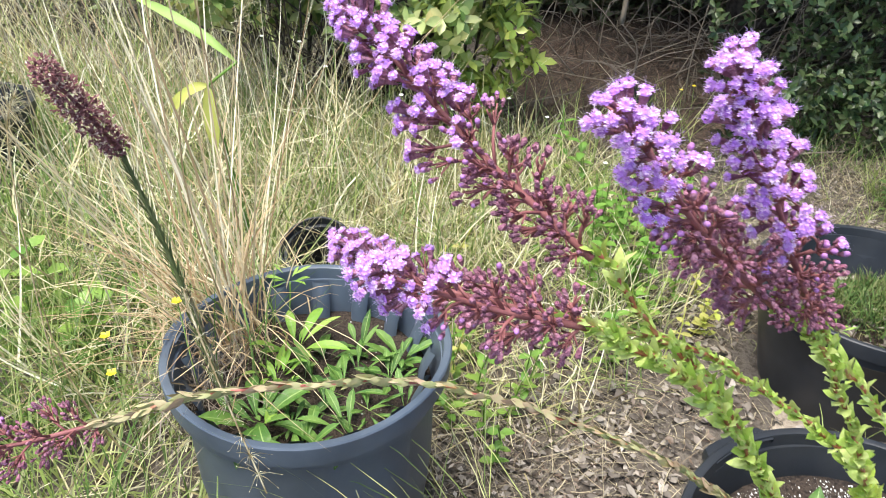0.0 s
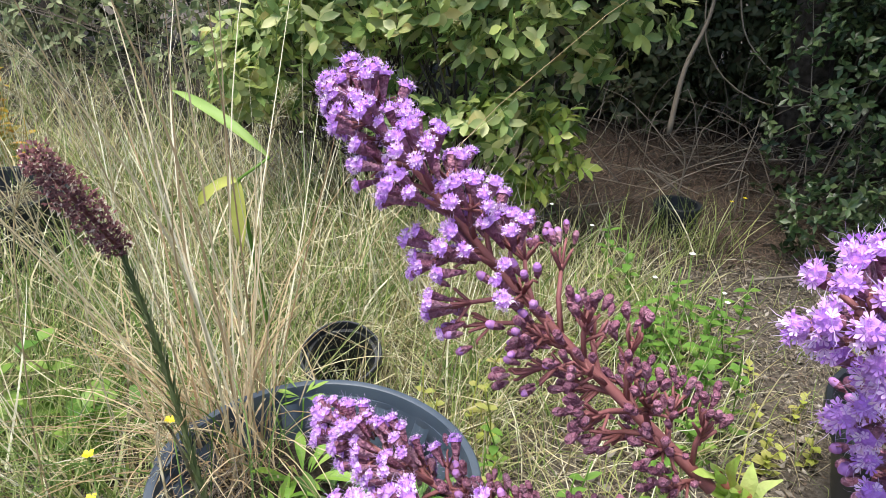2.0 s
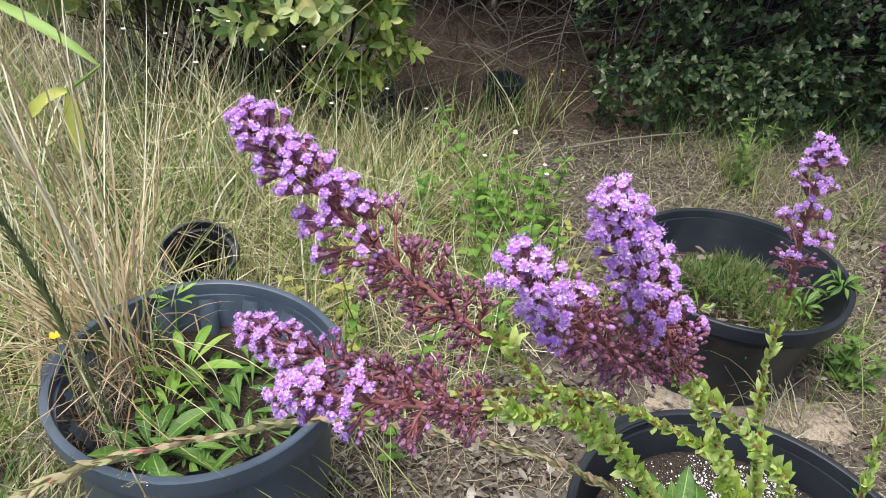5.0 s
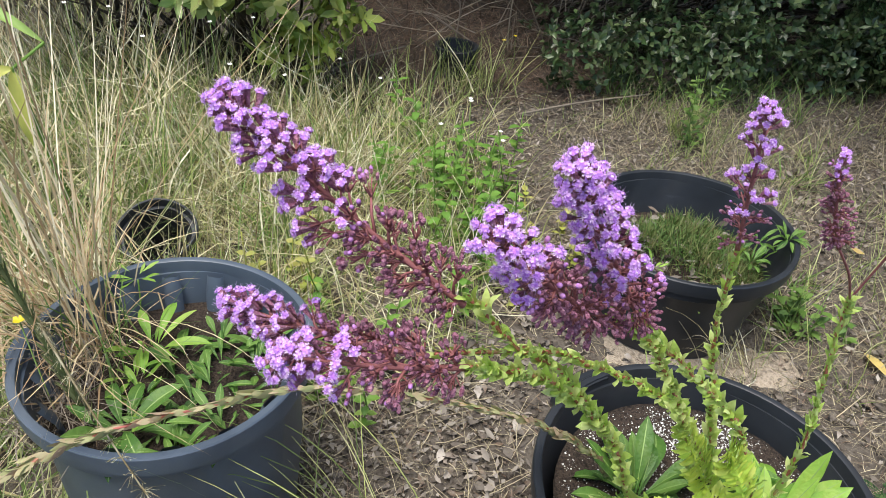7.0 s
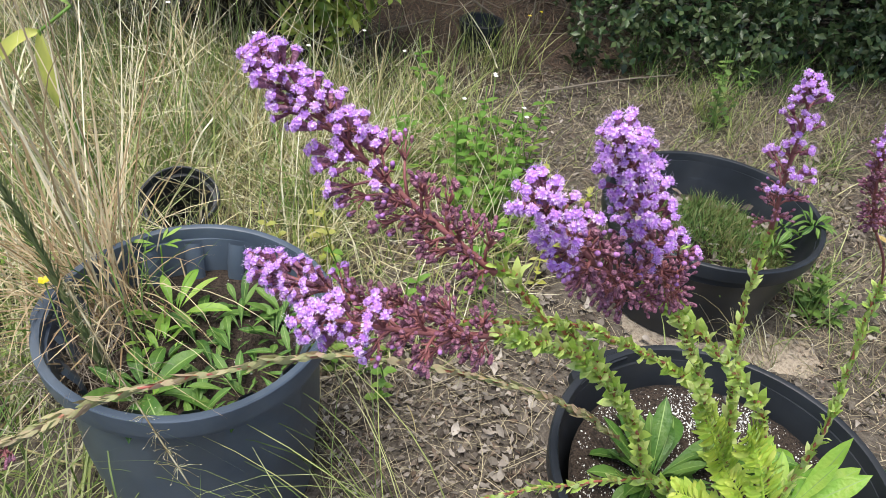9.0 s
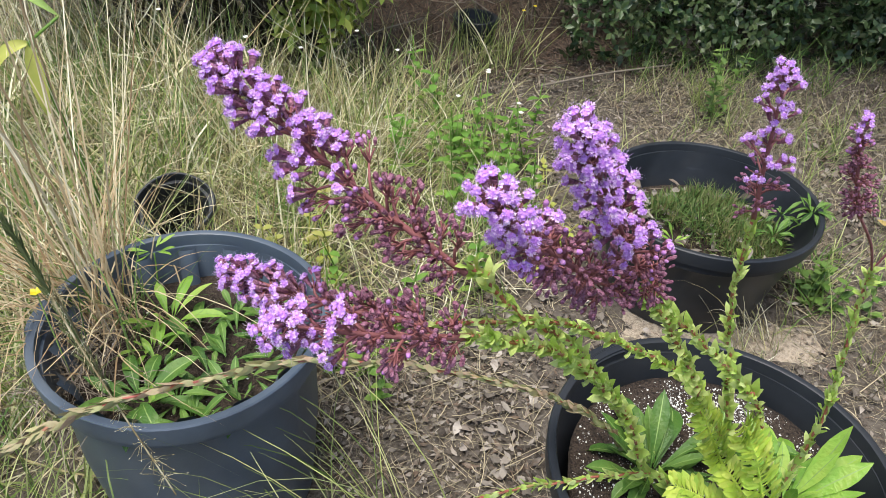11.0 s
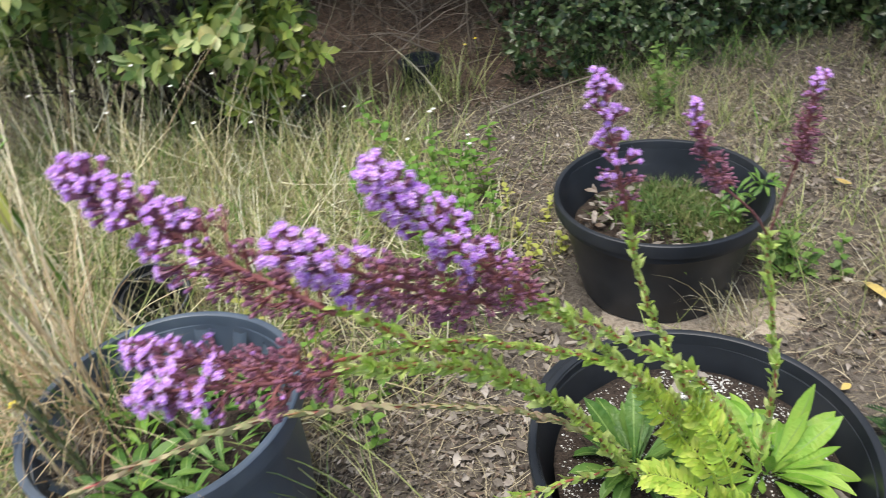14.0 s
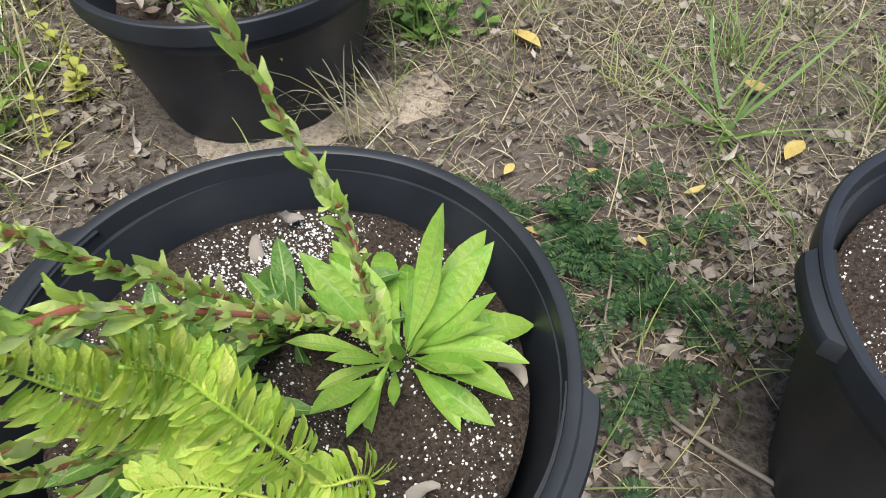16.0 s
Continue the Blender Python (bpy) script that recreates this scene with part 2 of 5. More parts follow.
# ---- mesh tools ----
class Shape:
    """Gathers vertices, faces and material slots of one mesh."""

    def __init__(self):
        self.v, self.f, self.m = [], [], []

    def add(self, verts, faces, mat=0):
        n = len(self.v)
        self.v.extend(tuple(p) for p in verts)
        self.f.extend(tuple(n + i for i in f) for f in faces)
        self.m.extend([mat] * len(faces))

    def tube(self, pts, radii, sides=6, mat=0):
        pts = [Vector(p) for p in pts]
        if not hasattr(radii, "__len__"):
            radii = [radii] * len(pts)
        verts, faces = [], []
        side = None
        for i, p in enumerate(pts):
            d = (pts[min(i + 1, len(pts) - 1)] - pts[max(i - 1, 0)]).normalized()
            if side is None:
                side = d.orthogonal().normalized()
            side = (side - d * side.dot(d)).normalized()
            up = d.cross(side)
            for k in range(sides):
                a = 2 * math.pi * k / sides
                verts.append(p + (side * math.cos(a) + up * math.sin(a)) * radii[i])
        for i in range(len(pts) - 1):
            for k in range(sides):
                k2 = (k + 1) % sides
                faces.append((i * sides + k, i * sides + k2, (i + 1) * sides + k2, (i + 1) * sides + k))
        faces.append(tuple(range(sides))[::-1])
        faces.append(tuple((len(pts) - 1) * sides + k for k in range(sides)))
        self.add(verts, faces, mat)

    def leaf(self, base, along, up, length, width, curl=0.3, fold=0.25, seg=5, mat=0, widest=0.55, wave=0.0, rib=None):
        """A leaf blade with a midrib fold, curling downwards along its length."""
        along, up = Vector(along).normalized(), Vector(up)
        up = (up - along * up.dot(along)).normalized()
        side = along.cross(up)
        p, verts, faces = Vector(base), [], []
        cols = (-1.0, 0.0, 1.0) if rib is None else (-1.0, -0.07, 0.07, 1.0)
        n = len(cols)
        ang = 0.0
        for i in range(seg + 1):
            u = i / seg
            w = width * 0.5 * (math.sin(math.pi * min(1.0, u ** (math.log(0.5) / math.log(widest)))) * 0.94 + 0.06 * (1 - u))
            d = along * math.cos(ang) - up * math.sin(ang)
            nrm = up * math.cos(ang) + along * math.sin(ang)
            for c in cols:
                verts.append(p + side * (w * c) + nrm * (abs(c) * w * fold + (wave * width * math.sin(u * 9 + c) if abs(c) == 1.0 else 0.0)))
            p = p + d * (length / seg)
            ang += curl / seg
        self.add(verts, [(i * n + k, i * n + k + 1, (i + 1) * n + k + 1, (i + 1) * n + k) for i in range(seg) for k in range(n - 1)], mat)
        if rib is not None:
            total = seg * (n - 1)
            for j in range(total):
                if j % (n - 1) == 1:
                    self.m[len(self.m) - total + j] = rib

    def lathe(self, rings, sides=64, mat=0, wobble=None):
        """Turned about z: rings of (radius, height), closed where a radius is zero."""
        verts, faces = [], []
        for j, (r, z) in enumerate(rings):
            for k in range(sides):
                a = 2 * math.pi * k / sides
                rr = r + (wobble(a, j) if wobble else 0.0)
                verts.append((rr * math.cos(a), rr * math.sin(a), z))
        for j in range(len(rings) - 1):
            for k in range(sides):
                k2 = (k + 1) % sides
                faces.append((j * sides + k, j * sides + k2, (j + 1) * sides + k2, (j + 1) * sides + k))
        self.add(verts, faces, mat)

    def mesh(self, name, mats, smooth=True, crease=0.0):
        me = bpy.data.meshes.new(name)
        me.from_pydata(self.v, [], self.f)
        for m in mats:
            me.materials.append(m)
        me.polygons.foreach_set("material_index", self.m)
        me.polygons.foreach_set("use_smooth", [smooth] * len(self.f))
        if crease:
            me.set_sharp_from_angle(angle=crease)
        me.update()
        return me


def part(name, shape, mats, parent=None, label="", smooth=True, crease=0.0):
    """Links a shape as one mesh object, under a thing or a part."""
    mats = mats if isinstance(mats, (list, tuple)) else [mats]
    ob = new(name, shape.mesh(name, mats, smooth, crease))
    if parent:
        ob.parent = parent
    if label:
        tagged(ob, label)
    return ob


def piece(name, mesh, parent, m):
    """Another object on a mesh that already exists."""
    ob = new(name, mesh)
    ob.parent = parent
    ob.matrix_basis = m
    return ob


def thing(name, label, category, at=(0, 0, 0), group="", kind=""):
    ob = new(name)
    ob.location = at
    ob.empty_display_size = 0.05
    return tagged(ob, label, category, group, kind)


def smooth_line(pts, per=6):
    """A smooth line through a few places."""
    pts = [Vector(p) for p in pts]
    ext = [pts[0] * 2 - pts[1]] + pts + [pts[-1] * 2 - pts[-2]]
    out = []
    for i in range(1, len(ext) - 2):
        a, b, c, d = ext[i - 1], ext[i], ext[i + 1], ext[i + 2]
        for k in range(per):
            t = k / per
            out.append(0.5 * (2 * b + (c - a) * t + (2 * a - 5 * b + 4 * c - d) * t * t + (3 * b - a - 3 * c + d) * t ** 3))
    out.append(pts[-1])
    return out


def basis(origin, along, up):
    """A pose whose y runs along and whose z is near up."""
    y = Vector(along).normalized()
    z = Vector(up)
    z = (z - y * z.dot(y)).normalized()
    x = y.cross(z)
    m = Matrix((x, y, z)).transposed().to_4x4()
    m.translation = origin
    return m


rng = np.random.default_rng(7)


def ground_z(x, y):
    """The height of the earth."""
    return 0.012 * np.sin(x * 2.3 + 0.7) * np.cos(y * 1.9) + 0.006 * np.sin(x * 7.1 + y * 5.3) + 0.004 * np.sin(y * 13.0 - x * 9.0)


def blades(name, roots, heights, widths, lean, bend, mat, label, category, seg=5, azimuth=None, kind="stuff", parent=None):
    """Many curved grass blades as one mesh. lean: angle from upright at the root; bend: turn on the way to the tip."""
    n = len(roots)
    az = rng.uniform(0, 2 * np.pi, n) if azimuth is None else azimuth
    swirl = rng.normal(0, 0.7, n)
    tw = az + np.pi / 2 + rng.normal(0, 0.7, n)
    side = np.stack([np.cos(tw), np.sin(tw), np.zeros(n)], 1)
    p = roots.copy()
    verts = np.zeros((n, 2 * seg + 1, 3))
    for i in range(seg + 1):
        u = i / seg
        w = widths * (1 - u ** 2.2) * 0.5
        if i < seg:
            verts[:, 2 * i] = p - side * w[:, None]
            verts[:, 2 * i + 1] = p + side * w[:, None]
        else:
            verts[:, 2 * seg] = p
        th = lean + bend * (u ** 1.4)
        hd = np.stack([np.cos(az + swirl * u), np.sin(az + swirl * u)], 1)
        step = heights / seg
        p = p + np.concatenate([hd * (np.sin(th) * step)[:, None], (np.cos(th) * step)[:, None]], 1)
        low = ground_z(p[:, 0], p[:, 1]) + 0.004
        if parent is None:
            p[:, 2] = np.maximum(p[:, 2], low)
    base = (np.arange(n) * (2 * seg + 1))[:, None]
    faces = []
    for i in range(seg - 1):
        faces += (base + np.array([2 * i, 2 * i + 1, 2 * i + 3, 2 * i + 2])).tolist()
    faces += (base + np.array([2 * seg - 2, 2 * seg - 1, 2 * seg])).tolist()
    me = bpy.data.meshes.new(name)
    me.from_pydata(verts.reshape(-1, 3).tolist(), [], faces)
    me.materials.append(mat)
    me.polygons.foreach_set("use_smooth", [True] * len(faces))
    ob = new(name, me)
    if parent:
        ob.parent = parent
        return ob
    return tagged(ob, label, category, "", kind)


POTS = []  # centre x, y and the radius that ground plants keep clear of


def clear(xy, margin=0.0):
    keep = np.ones(len(xy), bool)
    for x, y, r in POTS:
        keep &= np.hypot(xy[:, 0] - x, xy[:, 1] - y) > r + margin
    return xy[keep]


def sown(n, x0, x1, y0, y1, clump=0.0, density=None):
    """Random places on the ground, in clumps where wanted, away from the pots."""
    if clump:
        k = max(1, n // 22)
        c = np.stack([rng.uniform(x0, x1, k), rng.uniform(y0, y1, k)], 1)
        xy = c[rng.integers(0, k, n)] + rng.normal(0, clump, (n, 2))
    else:
        xy = np.stack([rng.uniform(x0, x1, n), rng.uniform(y0, y1, n)], 1)
    if density is not None:
        xy = xy[rng.uniform(0, 1, len(xy)) < density(xy[:, 0], xy[:, 1])]
    xy = clear(xy)
    return np.column_stack([xy, ground_z(xy[:, 0], xy[:, 1]) - 0.004])


# ---- ground ----
def spaced(a, b, step, far):
    inner = np.arange(a, b + step / 2, step)
    out = step * 2.0 ** np.arange(1, 14)
    out = np.cumsum(out)
    out = out[out < far]
    return np.concatenate([a - out[::-1], inner, b + out])


gx, gy = spaced(-3.0, 4.5, 0.045, 400), spaced(0.0, 6.0, 0.045, 400)
X, Y = np.meshgrid(gx, gy)
Z = ground_z(X, Y) + 0.003 * rng.normal(0, 1, X.shape)
nx = len(gx)
gv = np.stack([X, Y, Z], -1).reshape(-1, 3).tolist()
gf = [(j * nx + i, j * nx + i + 1, (j + 1) * nx + i + 1, (j + 1) * nx + i) for j in range(len(gy) - 1) for i in range(nx - 1)]
gm = bpy.data.meshes.new("ground")
gm.from_pydata(gv, [], gf)
gm.materials.append(M_SOIL)
gm.polygons.foreach_set("use_smooth", [True] * len(gf))
ground = tagged(new("ground", gm), "bare grey-brown earth with sandy patches under dry litter", "ground", kind="structure")


# ---- pots ----
def arc_flange(R, a0, a1, out, z0, z1, n=10):
    s = Shape()
    verts, faces = [], []
    for i in range(n + 1):
        a = a0 + (a1 - a0) * i / n
        bulge = out * min(1.0, 3.0 * math.sin(math.pi * i / n))
        for r, z in ((R - 0.006, z0), (R + bulge, z0), (R + bulge + 0.002, z0 + 0.004), (R + bulge + 0.002, z1 - 0.004), (R + bulge, z1), (R - 0.012, z1)):
            verts.append((r * math.cos(a), r * math.sin(a), z))
    for i in range(n):
        for k in range(5):
            faces.append((i * 6 + k, i * 6 + k + 1, (i + 1) * 6 + k + 1, (i + 1) * 6 + k))
    faces += [tuple(range(6)), tuple(n * 6 + k for k in range(5, -1, -1))]
    s.add(verts, faces)
    return s


def make_pot(label, x, y, R, h, rb, mat, lip=0.012, ribs=0, handles=(), out=0.01, squash=(1.0, 1.0, 0.0), tilt=(0.0, 0.0)):
    pot = thing("plant_pot", label, "plant pot", (x, y, 0.0), "nursery pots")
    pot.rotation_euler = (radians(tilt[0]), radians(tilt[1]), 0)
    POTS.append((x, y, R - 0.02))

    def oval(a, j):
        return R * (squash[0] - 1) * 0.5 * math.cos(2 * (a - squash[2])) * min(1.0, j / 3) + 0.0012 * math.sin(5 * a + j)

    s = Shape()
    s.lathe([(0.001, 0.0), (rb - 0.01, 0.0), (rb, 0.006), (rb + (R - rb) * 0.45, h * 0.5), (R - 0.02, h - 0.06), (R - 0.017, h - 0.055), (R - 0.008, h - 0.05), (R - 0.006, h - 0.02),
             (R - 0.013, h - 0.02), (R - 0.019, h - 0.05), (R - 0.027, h - 0.09), (rb + (R - rb) * 0.45 - 0.012, h * 0.5), (rb - 0.012, 0.02), (0.001, 0.02)], 72, wobble=oval)
    part("body", s, mat, pot, crease=0.45)
    r = Shape()
    prof = [(R - 0.004, h - 0.034), (R + 0.001, h - 0.032), (R + 0.003, h - 0.006), (R + 0.0025, h - 0.002), (R + 0.0005, h), (R - lip * 0.7, h), (R - lip, h - 0.0015), (R - lip - 0.001, h - 0.006), (R - lip - 0.003, h - 0.03), (R - 0.008, h - 0.034)]
    r.lathe([*prof, prof[0]], 72, wobble=lambda a, j: R * (squash[0] - 1) * 0.5 * math.cos(2 * (a - squash[2])) + 0.0015 * math.sin(4 * a + 1))
    part("rim", r, mat, pot, crease=0.6)
    for k in range(ribs):
        a = 2 * math.pi * k / ribs + 0.1
        w = Shape()
        ca, sa = math.cos(a), math.sin(a)
        verts = []
        for rr, z in ((R - 0.021, h - 0.018), (R - 0.035, h - 0.05), (R - 0.052, h - 0.15), (R - 0.06, h - 0.2)):
            for side in (-0.014, -0.009, 0.009, 0.014):
                d = rr - (0.006 if abs(side) < 0.01 else 0.0) + R * (squash[0] - 1) * 0.5 * math.cos(2 * (a - squash[2]))
                verts.append((d * ca - side * sa, d * sa + side * ca, z))
        w.add(verts, [(i * 4 + c, i * 4 + c + 1, i * 4 + c + 5, i * 4 + c + 4) for i in range(3) for c in range(3)])
        part("rib", w, mat, pot)
    for a in handles:
        part("handle", arc_flange(R, radians(a) - 0.24, radians(a) + 0.24, out, h - 0.026, h - 0.004), mat, pot, crease=0.6)
    return pot


def make_soil(label, x, y, r, z, grains=0, seed=1, hollow=0.0, spill=None):
    """Potting mix that fills a pot, with perlite scattered over it."""
    soil = thing("potting_soil", label, "soil", (x, y, z))
    g = np.random.default_rng(seed)
    s = Shape()
    n, rings = 48, 14

    def top(px, py):
        q = Vector((px * 14, py * 14, seed))
        return 0.008 * noise.noise(q) + 0.004 * noise.noise(q * 3.1) - hollow * (1 - (px * px + py * py) / (r * r)) * 0.5

    verts, faces = [(0, 0, top(0, 0))], []
    for j in range(1, rings + 1):
        for k in range(n):
            a = 2 * math.pi * k / n
            rr = r * j / rings
            px, py = rr * math.cos(a), rr * math.sin(a)
            verts.append((px, py, top(px, py)))
    for k in range(n):
        faces.append((0, 1 + k, 1 + (k + 1) % n))
    for j in range(rings - 1):
        for k in range(n):
            k2 = (k + 1) % n
            faces.append((1 + j * n + k, 1 + (j + 1) * n + k, 1 + (j + 1) * n + k2, 1 + j * n + k2))
    for k in range(n):
        a = 2 * math.pi * k / n
        verts.append((r * 0.9 * math.cos(a), r * 0.9 * math.sin(a), -0.12))
    b0, l0 = len(verts) - n, 1 + (rings - 1) * n
    for k in range(n):
        faces.append((l0 + k, b0 + k, b0 + (k + 1) % n, l0 + (k + 1) % n))
    faces.append(tuple(b0 + k for k in range(n))[::-1])
    s.add(verts, faces)
    part("mix", s, M_MIX, soil)
    if grains:
        p = Shape()
        done = 0
        while done < grains:
            a, rr = g.uniform(0, 2 * math.pi), r * 0.97 * math.sqrt(g.uniform())
            px, py = rr * math.cos(a), rr * math.sin(a)
            if spill and g.uniform() < 0.17:
                px, py = g.normal(spill[0], 0.05), g.normal(spill[1], 0.022)
                if math.hypot(px, py) > r * 0.97:
                    continue
            elif noise.noise(Vector((px * 18, py * 18, seed + 5))) + g.normal(0, 0.35) < -0.05:
                continue
            done += 1
            q = 0.00045 + 0.0015 * g.uniform() ** 3.5
            c = Vector((px, py, top(px, py) + q * 0.5))
            ax = [Vector(g.normal(0, 1, 3)).normalized() for _ in range(2)]
            e1 = ax[0]
            e2 = e1.orthogonal().normalized()
            e3 = e1.cross(e2)
            f = [q * g.uniform(0.7, 1.3) for _ in range(6)]
            p.add([c + e1 * f[0], c - e1 * f[1], c + e2 * f[2], c - e2 * f[3], c + e3 * f[4], c - e3 * f[5]],
                  [(0, 2, 4), (2, 1, 4), (1, 3, 4), (3, 0, 4), (2, 0, 5), (1, 2, 5), (3, 1, 5), (0, 3, 5)])
        tagged(part("perlite", p, M_PERLITE, soil, smooth=False), kind="stuff")
    return soil


A = (0.153, 1.341)
B = (1.21, 1.756)
C = (0.857, 1.048)
D = (1.338, 0.641)
make_pot("weathered blue-grey plastic nursery pot holding mixed weeds", *A, 0.201, 0.391, 0.16, M_POT_OLD, ribs=16, handles=(170,), lip=0.009)
make_pot("low black plastic nursery pot holding mossy needle plants", *B, 0.241, 0.267, 0.175, M_POT, squash=(1.04, 1, 0.3), lip=0.009)
make_pot("black plastic nursery pot holding the flowering plants", *C, 0.230, 0.328, 0.175, M_POT, handles=(-62, 118), out=0.014, lip=0.009)
make_pot("black plastic nursery pot filled with bare potting mix", *D, 0.207, 0.351, 0.135, M_POT, handles=(132,), out=0.013, lip=0.008)
make_pot("small black plastic pot sunk in tall dry grass", 0.035, 2.02, 0.085, 0.19, 0.07, M_POT, tilt=(22, 0), lip=0.004)
POTS.append((0.05, 1.9, 0.1))
make_pot("small black plastic pot standing at the hedge", 1.0, 3.24, 0.085, 0.13, 0.07, M_POT)
make_pot("black plastic pot half hidden by long grass", -1.12, 2.5, 0.2, 0.27, 0.16, M_POT)
make_pot("black plastic tub standing in shade by the hedge", 2.95, 2.88, 0.15, 0.3, 0.12, M_POT)
make_soil("dark damp mix under weeds", *A, 0.176, 0.315, 160, 2)
make_soil("dark mix under moss and needles", *B, 0.196, 0.165, 120, 3)
make_soil("dark brown potting mix dotted with white perlite", *C, 0.196, 0.272, 6200, 4, spill=(0.06, 0.12))
make_soil("dark brown potting mix with white perlite and dry leaf bits", *D, 0.182, 0.30, 5200, 5)
make_soil("dry dark mix in a pot by the hedge", 1.0, 3.24, 0.058, 0.08, 0, 7)
make_soil("dry dark mix in a shaded tub", 2.95, 2.88, 0.115, 0.22, 0, 9)
make_soil("dry dark mix in a hidden pot", -1.12, 2.5, 0.165, 0.2, 0, 8)

# ---- leaf shapes shared by many pieces ----


def leaf_mesh(name, mat, length, width, curl, fold, seg=6, widest=0.6, wave=0.0, rib=None):
    s = Shape()
    s.leaf((0, 0, 0), (0, 1, 0), (0, 0, 1), length, width, curl, fold, seg, 0, widest, wave, rib)
    return s.mesh(name, [mat, M_RIB])


SCALES = [leaf_mesh("stem_leaf", M_SCALE, 1.0, w, c, f, 6, 0.43, 0.11) for w, c, f in ((0.36, 0.5, -0.25), (0.4, -0.3, -0.1), (0.33, 0.9, -0.3), (0.37, -0.5, 0.1))]
FLAT_SCALES = [leaf_mesh("stem_leaf", M_PALESCALE, 1.0, w, c, f, 5, 0.43, 0.04) for w, c, f in ((0.4, 0.3, -0.3), (0.44, 0.0, -0.2), (0.36, 0.5, -0.3))]
ROSETTES = [leaf_mesh("rosette_leaf", M_ROSETTE, 1.0, w, c, 0.35, 8, 0.62, 0.04, 1) for w, c in ((0.22, 0.6), (0.25, 1.0), (0.2, -0.3), (0.24, 0.35), (0.26, 0.1), (0.21, 1.4))]
WEEDS = [leaf_mesh("strap_leaf", M_DARKLEAF, 1.0, w, c, 0.3, 7, 0.69, 0.04, 1) for w, c in ((0.2, 0.9), (0.25, 1.4), (0.17, 0.2), (0.22, 0.6))]
DARKS = [leaf_mesh("broad_leaf", M_DARKLEAF, 1.0, w, c, 0.35, 7, 0.6, 0.03, 1) for w, c in ((0.26, 0.6), (0.3, 1.1), (0.22, 0.2), (0.28, 1.6))]
PINNAE = [leaf_mesh("crest_leaf", M_FERN, 1.0, w, c, 0.2, 6, 0.62, 0.05) for w, c in ((0.34, 0.25), (0.38, 0.6), (0.3, 0.05), (0.36, 0.9))]


def leaves_along(parent, line, count, meshes, size0, size1, angle, seed, twist=2.4):
    """Small leaves set spirally along a stem."""
    g = random.Random(seed)
    n = len(line) - 1
    for k in range(count):
        u = (k + 0.5) / count
        i = min(int(u * n), n - 1)
        p = line[i].lerp(line[i + 1], u * n - i)
        d = (line[i + 1] - line[i]).normalized()
        o = d.orthogonal().normalized()
        a = k * twist + g.uniform(-0.3, 0.3)
        out = o * math.cos(a) + d.cross(o) * math.sin(a)
        t = angle * g.uniform(0.7, 1.35)
        m = basis(p + out * 0.0008, d * math.cos(t) + out * math.sin(t), out * math.cos(t) - d * math.sin(t))
        sc = (size1 + (size0 - size1) * (1 - u) ** 1.6) * g.uniform(0.75, 1.25)
        piece("leaf", g.choice(meshes), parent, m @ Matrix.Diagonal((sc, sc, sc, 1)))


def rosette(parent, name, centre, meshes, count, l0, l1, seed, lift=(0.05, 0.95), spread=(0, 2 * math.pi)):
    g = random.Random(seed)
    c = Vector(centre)
    for k in range(count):
        a = spread[0] + (spread[1] - spread[0]) * ((k * 0.618) % 1.0) + g.gauss(0, 0.25)
        e = g.uniform(*lift)
        out = Vector((math.cos(a), math.sin(a), 0))
        d = out * math.cos(e) + Vector((0, 0, math.sin(e)))
        up = Vector((0, 0, math.cos(e))) - out * math.sin(e) + Vector((g.uniform(-0.4, 0.4), g.uniform(-0.4, 0.4), 0))
        sc = g.uniform(l0 * 0.7, l1)
        piece(name, g.choice(meshes), parent, basis(c + out * g.uniform(0.002, 0.016) + Vector((0, 0, g.uniform(0.0, 0.012))), d, up) @ Matrix.Diagonal((sc, sc, sc, 1)))


# ---- flower spikes ----


